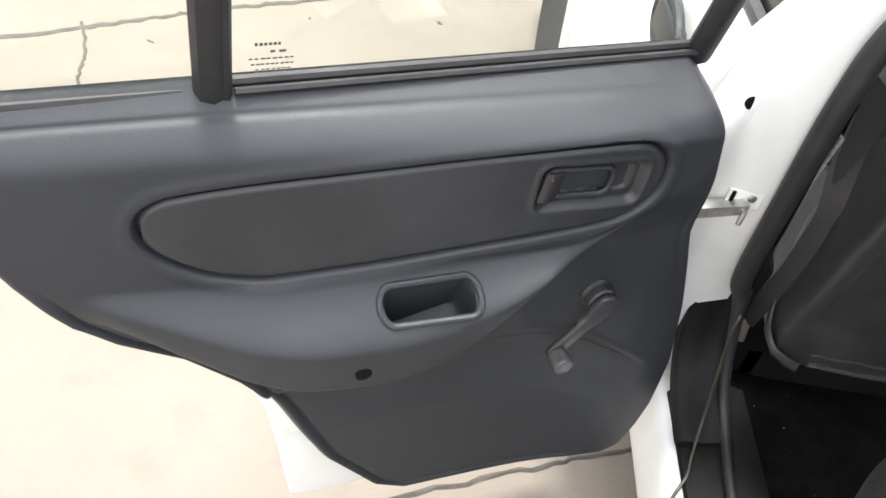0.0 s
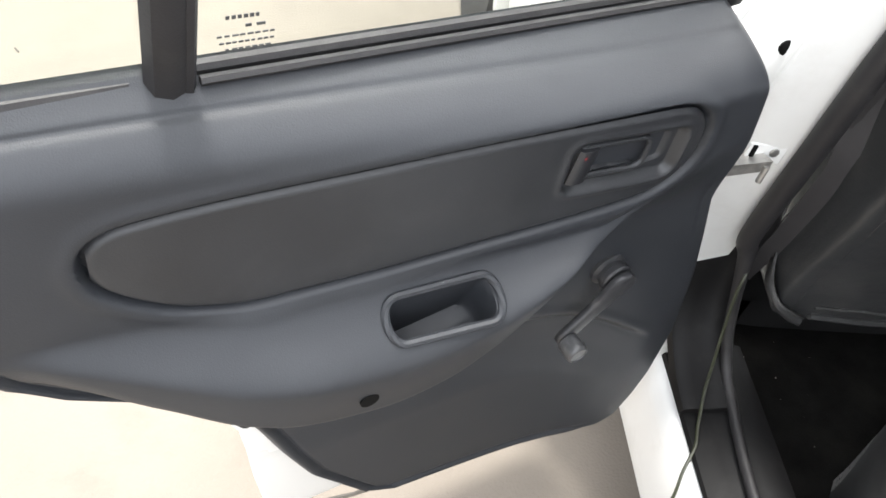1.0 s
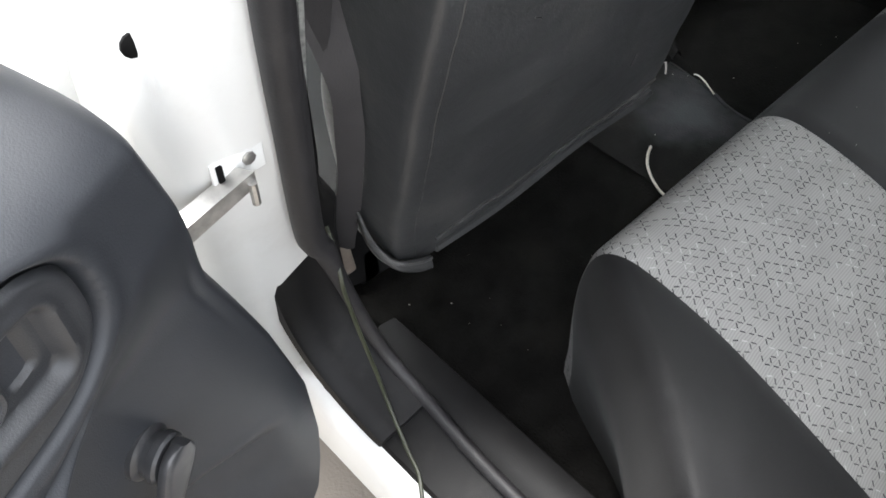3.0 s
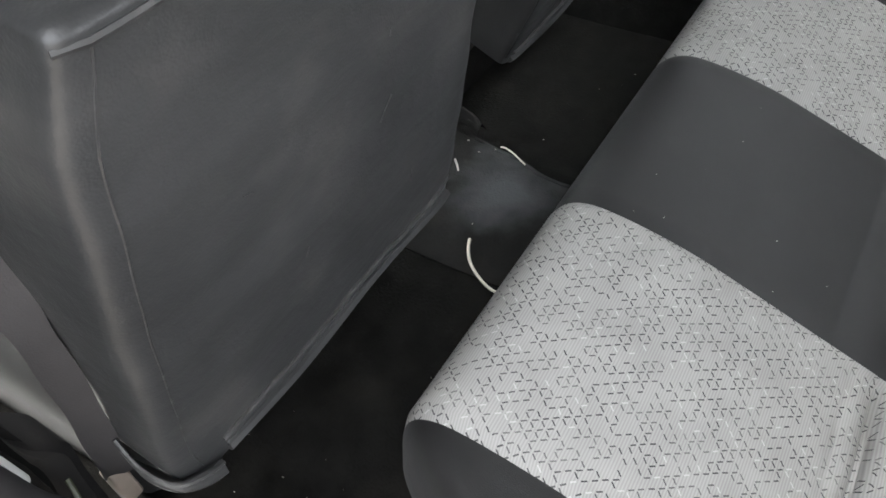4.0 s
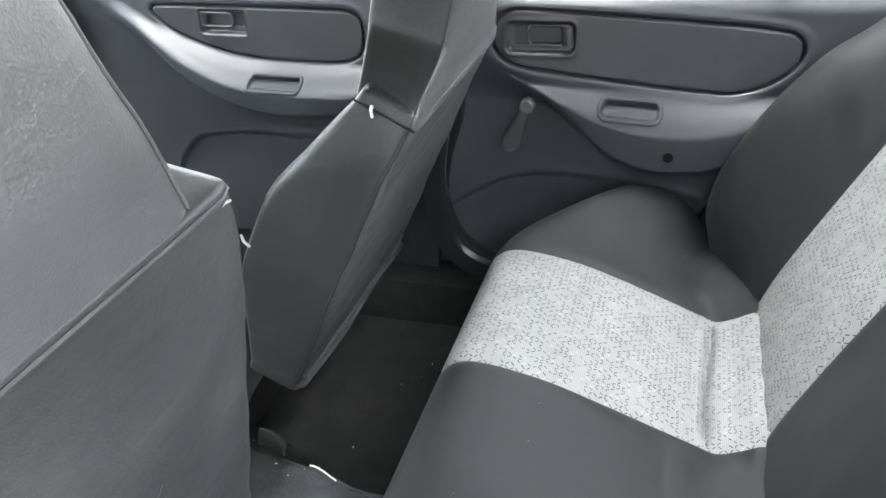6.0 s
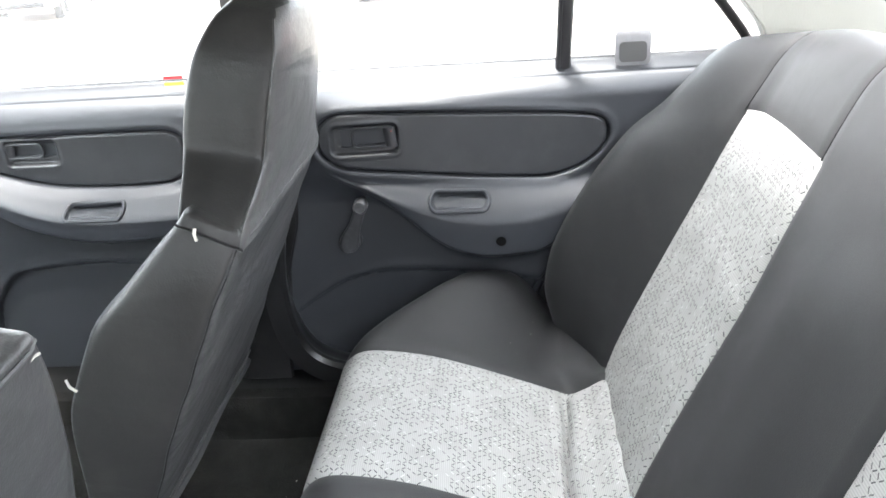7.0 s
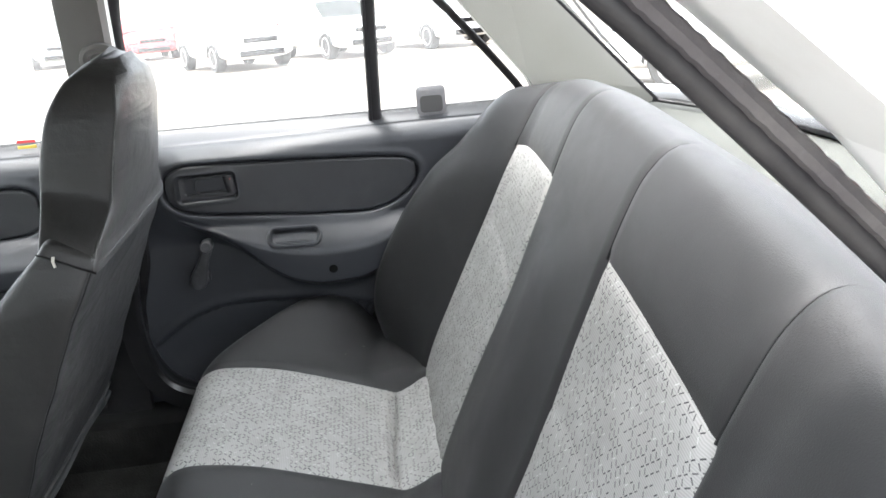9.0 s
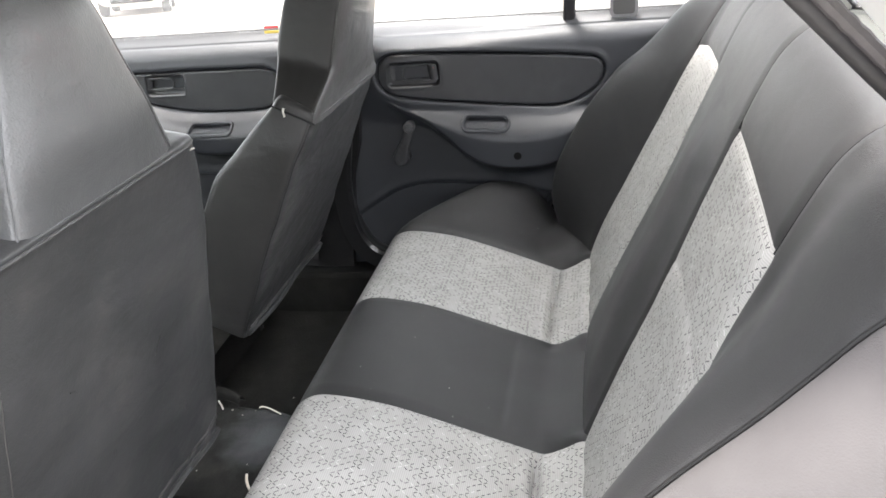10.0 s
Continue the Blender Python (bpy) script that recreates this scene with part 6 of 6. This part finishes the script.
            # no gap is cut: a dark tube paints the arch's shade
            part("wheel_arch", tube([(s * (wide + 0.004), y + 0.37 * math.cos(a), 0.32 + 0.37 * math.sin(a)) for a in np.linspace(0.05, 3.09, 14)], 0.018, 6, up=(1, 0, 0)), RUBBER, ob, "dark rim painting the shade of the wheel arch")
        part("head_lamp", rbox((s * (wide - 0.22), L - 0.03, 0.70), (0.34, 0.14, 0.15), 0.04), LAMP_CLEAR, ob)
        part("tail_lamp", rbox((s * (wide - 0.12), -L + 0.03, 0.80), (0.18, 0.10, 0.24), 0.03), LAMP_RED, ob)
        part("mirror", rbox((s * (wide + 0.06), max(y for y, _ in cab) - 0.55, min(zs) + 0.06), (0.18, 0.09, 0.13), 0.035), paint, ob)
    part("grille", rbox((0, L - 0.01, 0.66), (0.80, 0.06, 0.11), 0.02), BLACK, ob)
    part("lower_grille", rbox((0, L + 0.005, 0.38), (1.05, 0.06, 0.13), 0.03), BLACK, ob)
    cy = [(y, z) for y, z in cab]
    for nm, (y0, z0), (y1, z1), w0, w1 in (("windscreen", cy[-1], cy[-2], 0.70, 0.58), ("rear_screen", cy[0], cy[1], 0.70, 0.58)):
        bm = bmesh.new()
        o = 0.012 if nm == "windscreen" else -0.012
        bm.faces.new([bm.verts.new((x, y0 + (y1 - y0) * t + o, z0 + (z1 - z0) * t + 0.012)) for x, t in ((-w0, 0.08), (w0, 0.08), (w1, 0.9), (-w1, 0.9))])
        bmesh.ops.solidify(bm, geom=bm.faces[:], thickness=0.008)
        part(nm, bm, SKY_GREY, ob, "screen greyed for reflected sky", smooth=False)
    ob.matrix_world = m
    return ob


SEDAN = dict(half=2.2, prof=[(-2.15, 0.25), (-2.2, 0.55), (-2.15, 0.92), (-1.5, 0.98), (0.95, 0.95), (2.0, 0.78), (2.2, 0.60), (2.18, 0.25)], cab=[(-1.75, 0.95), (-1.15, 1.38), (0.1, 1.42), (1.05, 0.93)])
HATCH = dict(half=1.95, prof=[(-1.9, 0.28), (-1.95, 0.60), (-1.92, 1.0), (0.95, 0.98), (1.75, 0.85), (1.95, 0.62), (1.92, 0.25)], cab=[(-1.9, 0.98), (-1.65, 1.45), (0.1, 1.50), (1.05, 0.96)])
SUV = dict(half=2.3, prof=[(-2.25, 0.35), (-2.3, 0.7), (-2.25, 1.1), (1.1, 1.08), (2.15, 1.0), (2.3, 0.75), (2.28, 0.35)], cab=[(-2.2, 1.08), (-1.9, 1.68), (0.1, 1.72), (1.1, 1.06)])
PICKUP = dict(half=2.6, nose=0.66, prof=[(-2.6, 0.42), (-2.6, 1.05), (-0.5, 1.05), (1.3, 1.02), (2.45, 0.98), (2.6, 0.7), (2.58, 0.4)], cab=[(-0.75, 1.04), (-0.6, 1.68), (0.4, 1.72), (1.25, 1.0)])

def park(x, y, turn):
    """A pose on the sloping yard."""
    return Matrix.Translation((x, y, ground_z(x))) @ Matrix.Rotation(radians(3.5 if x > 1 else 0), 4, "Y") @ pose(0, 0, 0, 0, 0, turn)


w_hatch = parked_car("parked_car", PAINT, "white hatchback parked across the yard", HATCH, park(19.3, 2.7, 118))
w_sedan = parked_car("parked_car", PAINT, "white sedan parked across the yard", SEDAN, park(20.8, 0.3, 116))
copy_thing(w_sedan, park(21.4, -2.2, 116))
copy_thing(w_hatch, park(22.0, -4.6, 114))
copy_thing(w_sedan, park(20.2, 12.0, 116))
parked_car("parked_car", RED, "red car parked in the far row", HATCH, park(29.0, 7.2, 112))
g_suv = parked_car("parked_car", SILVER, "silver car parked in the far row", SUV, park(29.5, 10.4, 112))
copy_thing(g_suv, park(30.0, 3.8, 112))
copy_thing(w_sedan, park(30.2, 0.6, 112))
copy_thing(g_suv, park(30.6, -2.8, 112))
copy_thing(w_hatch, park(29.0, 13.8, 112))
copy_thing(g_suv, park(29.0, 17.4, 112))
parked_car("parked_truck", RED, "red pickup truck parked behind the car", PICKUP, park(4.09, -6.15, -35))
copy_thing(w_sedan, park(8.04, -5.5, -22))
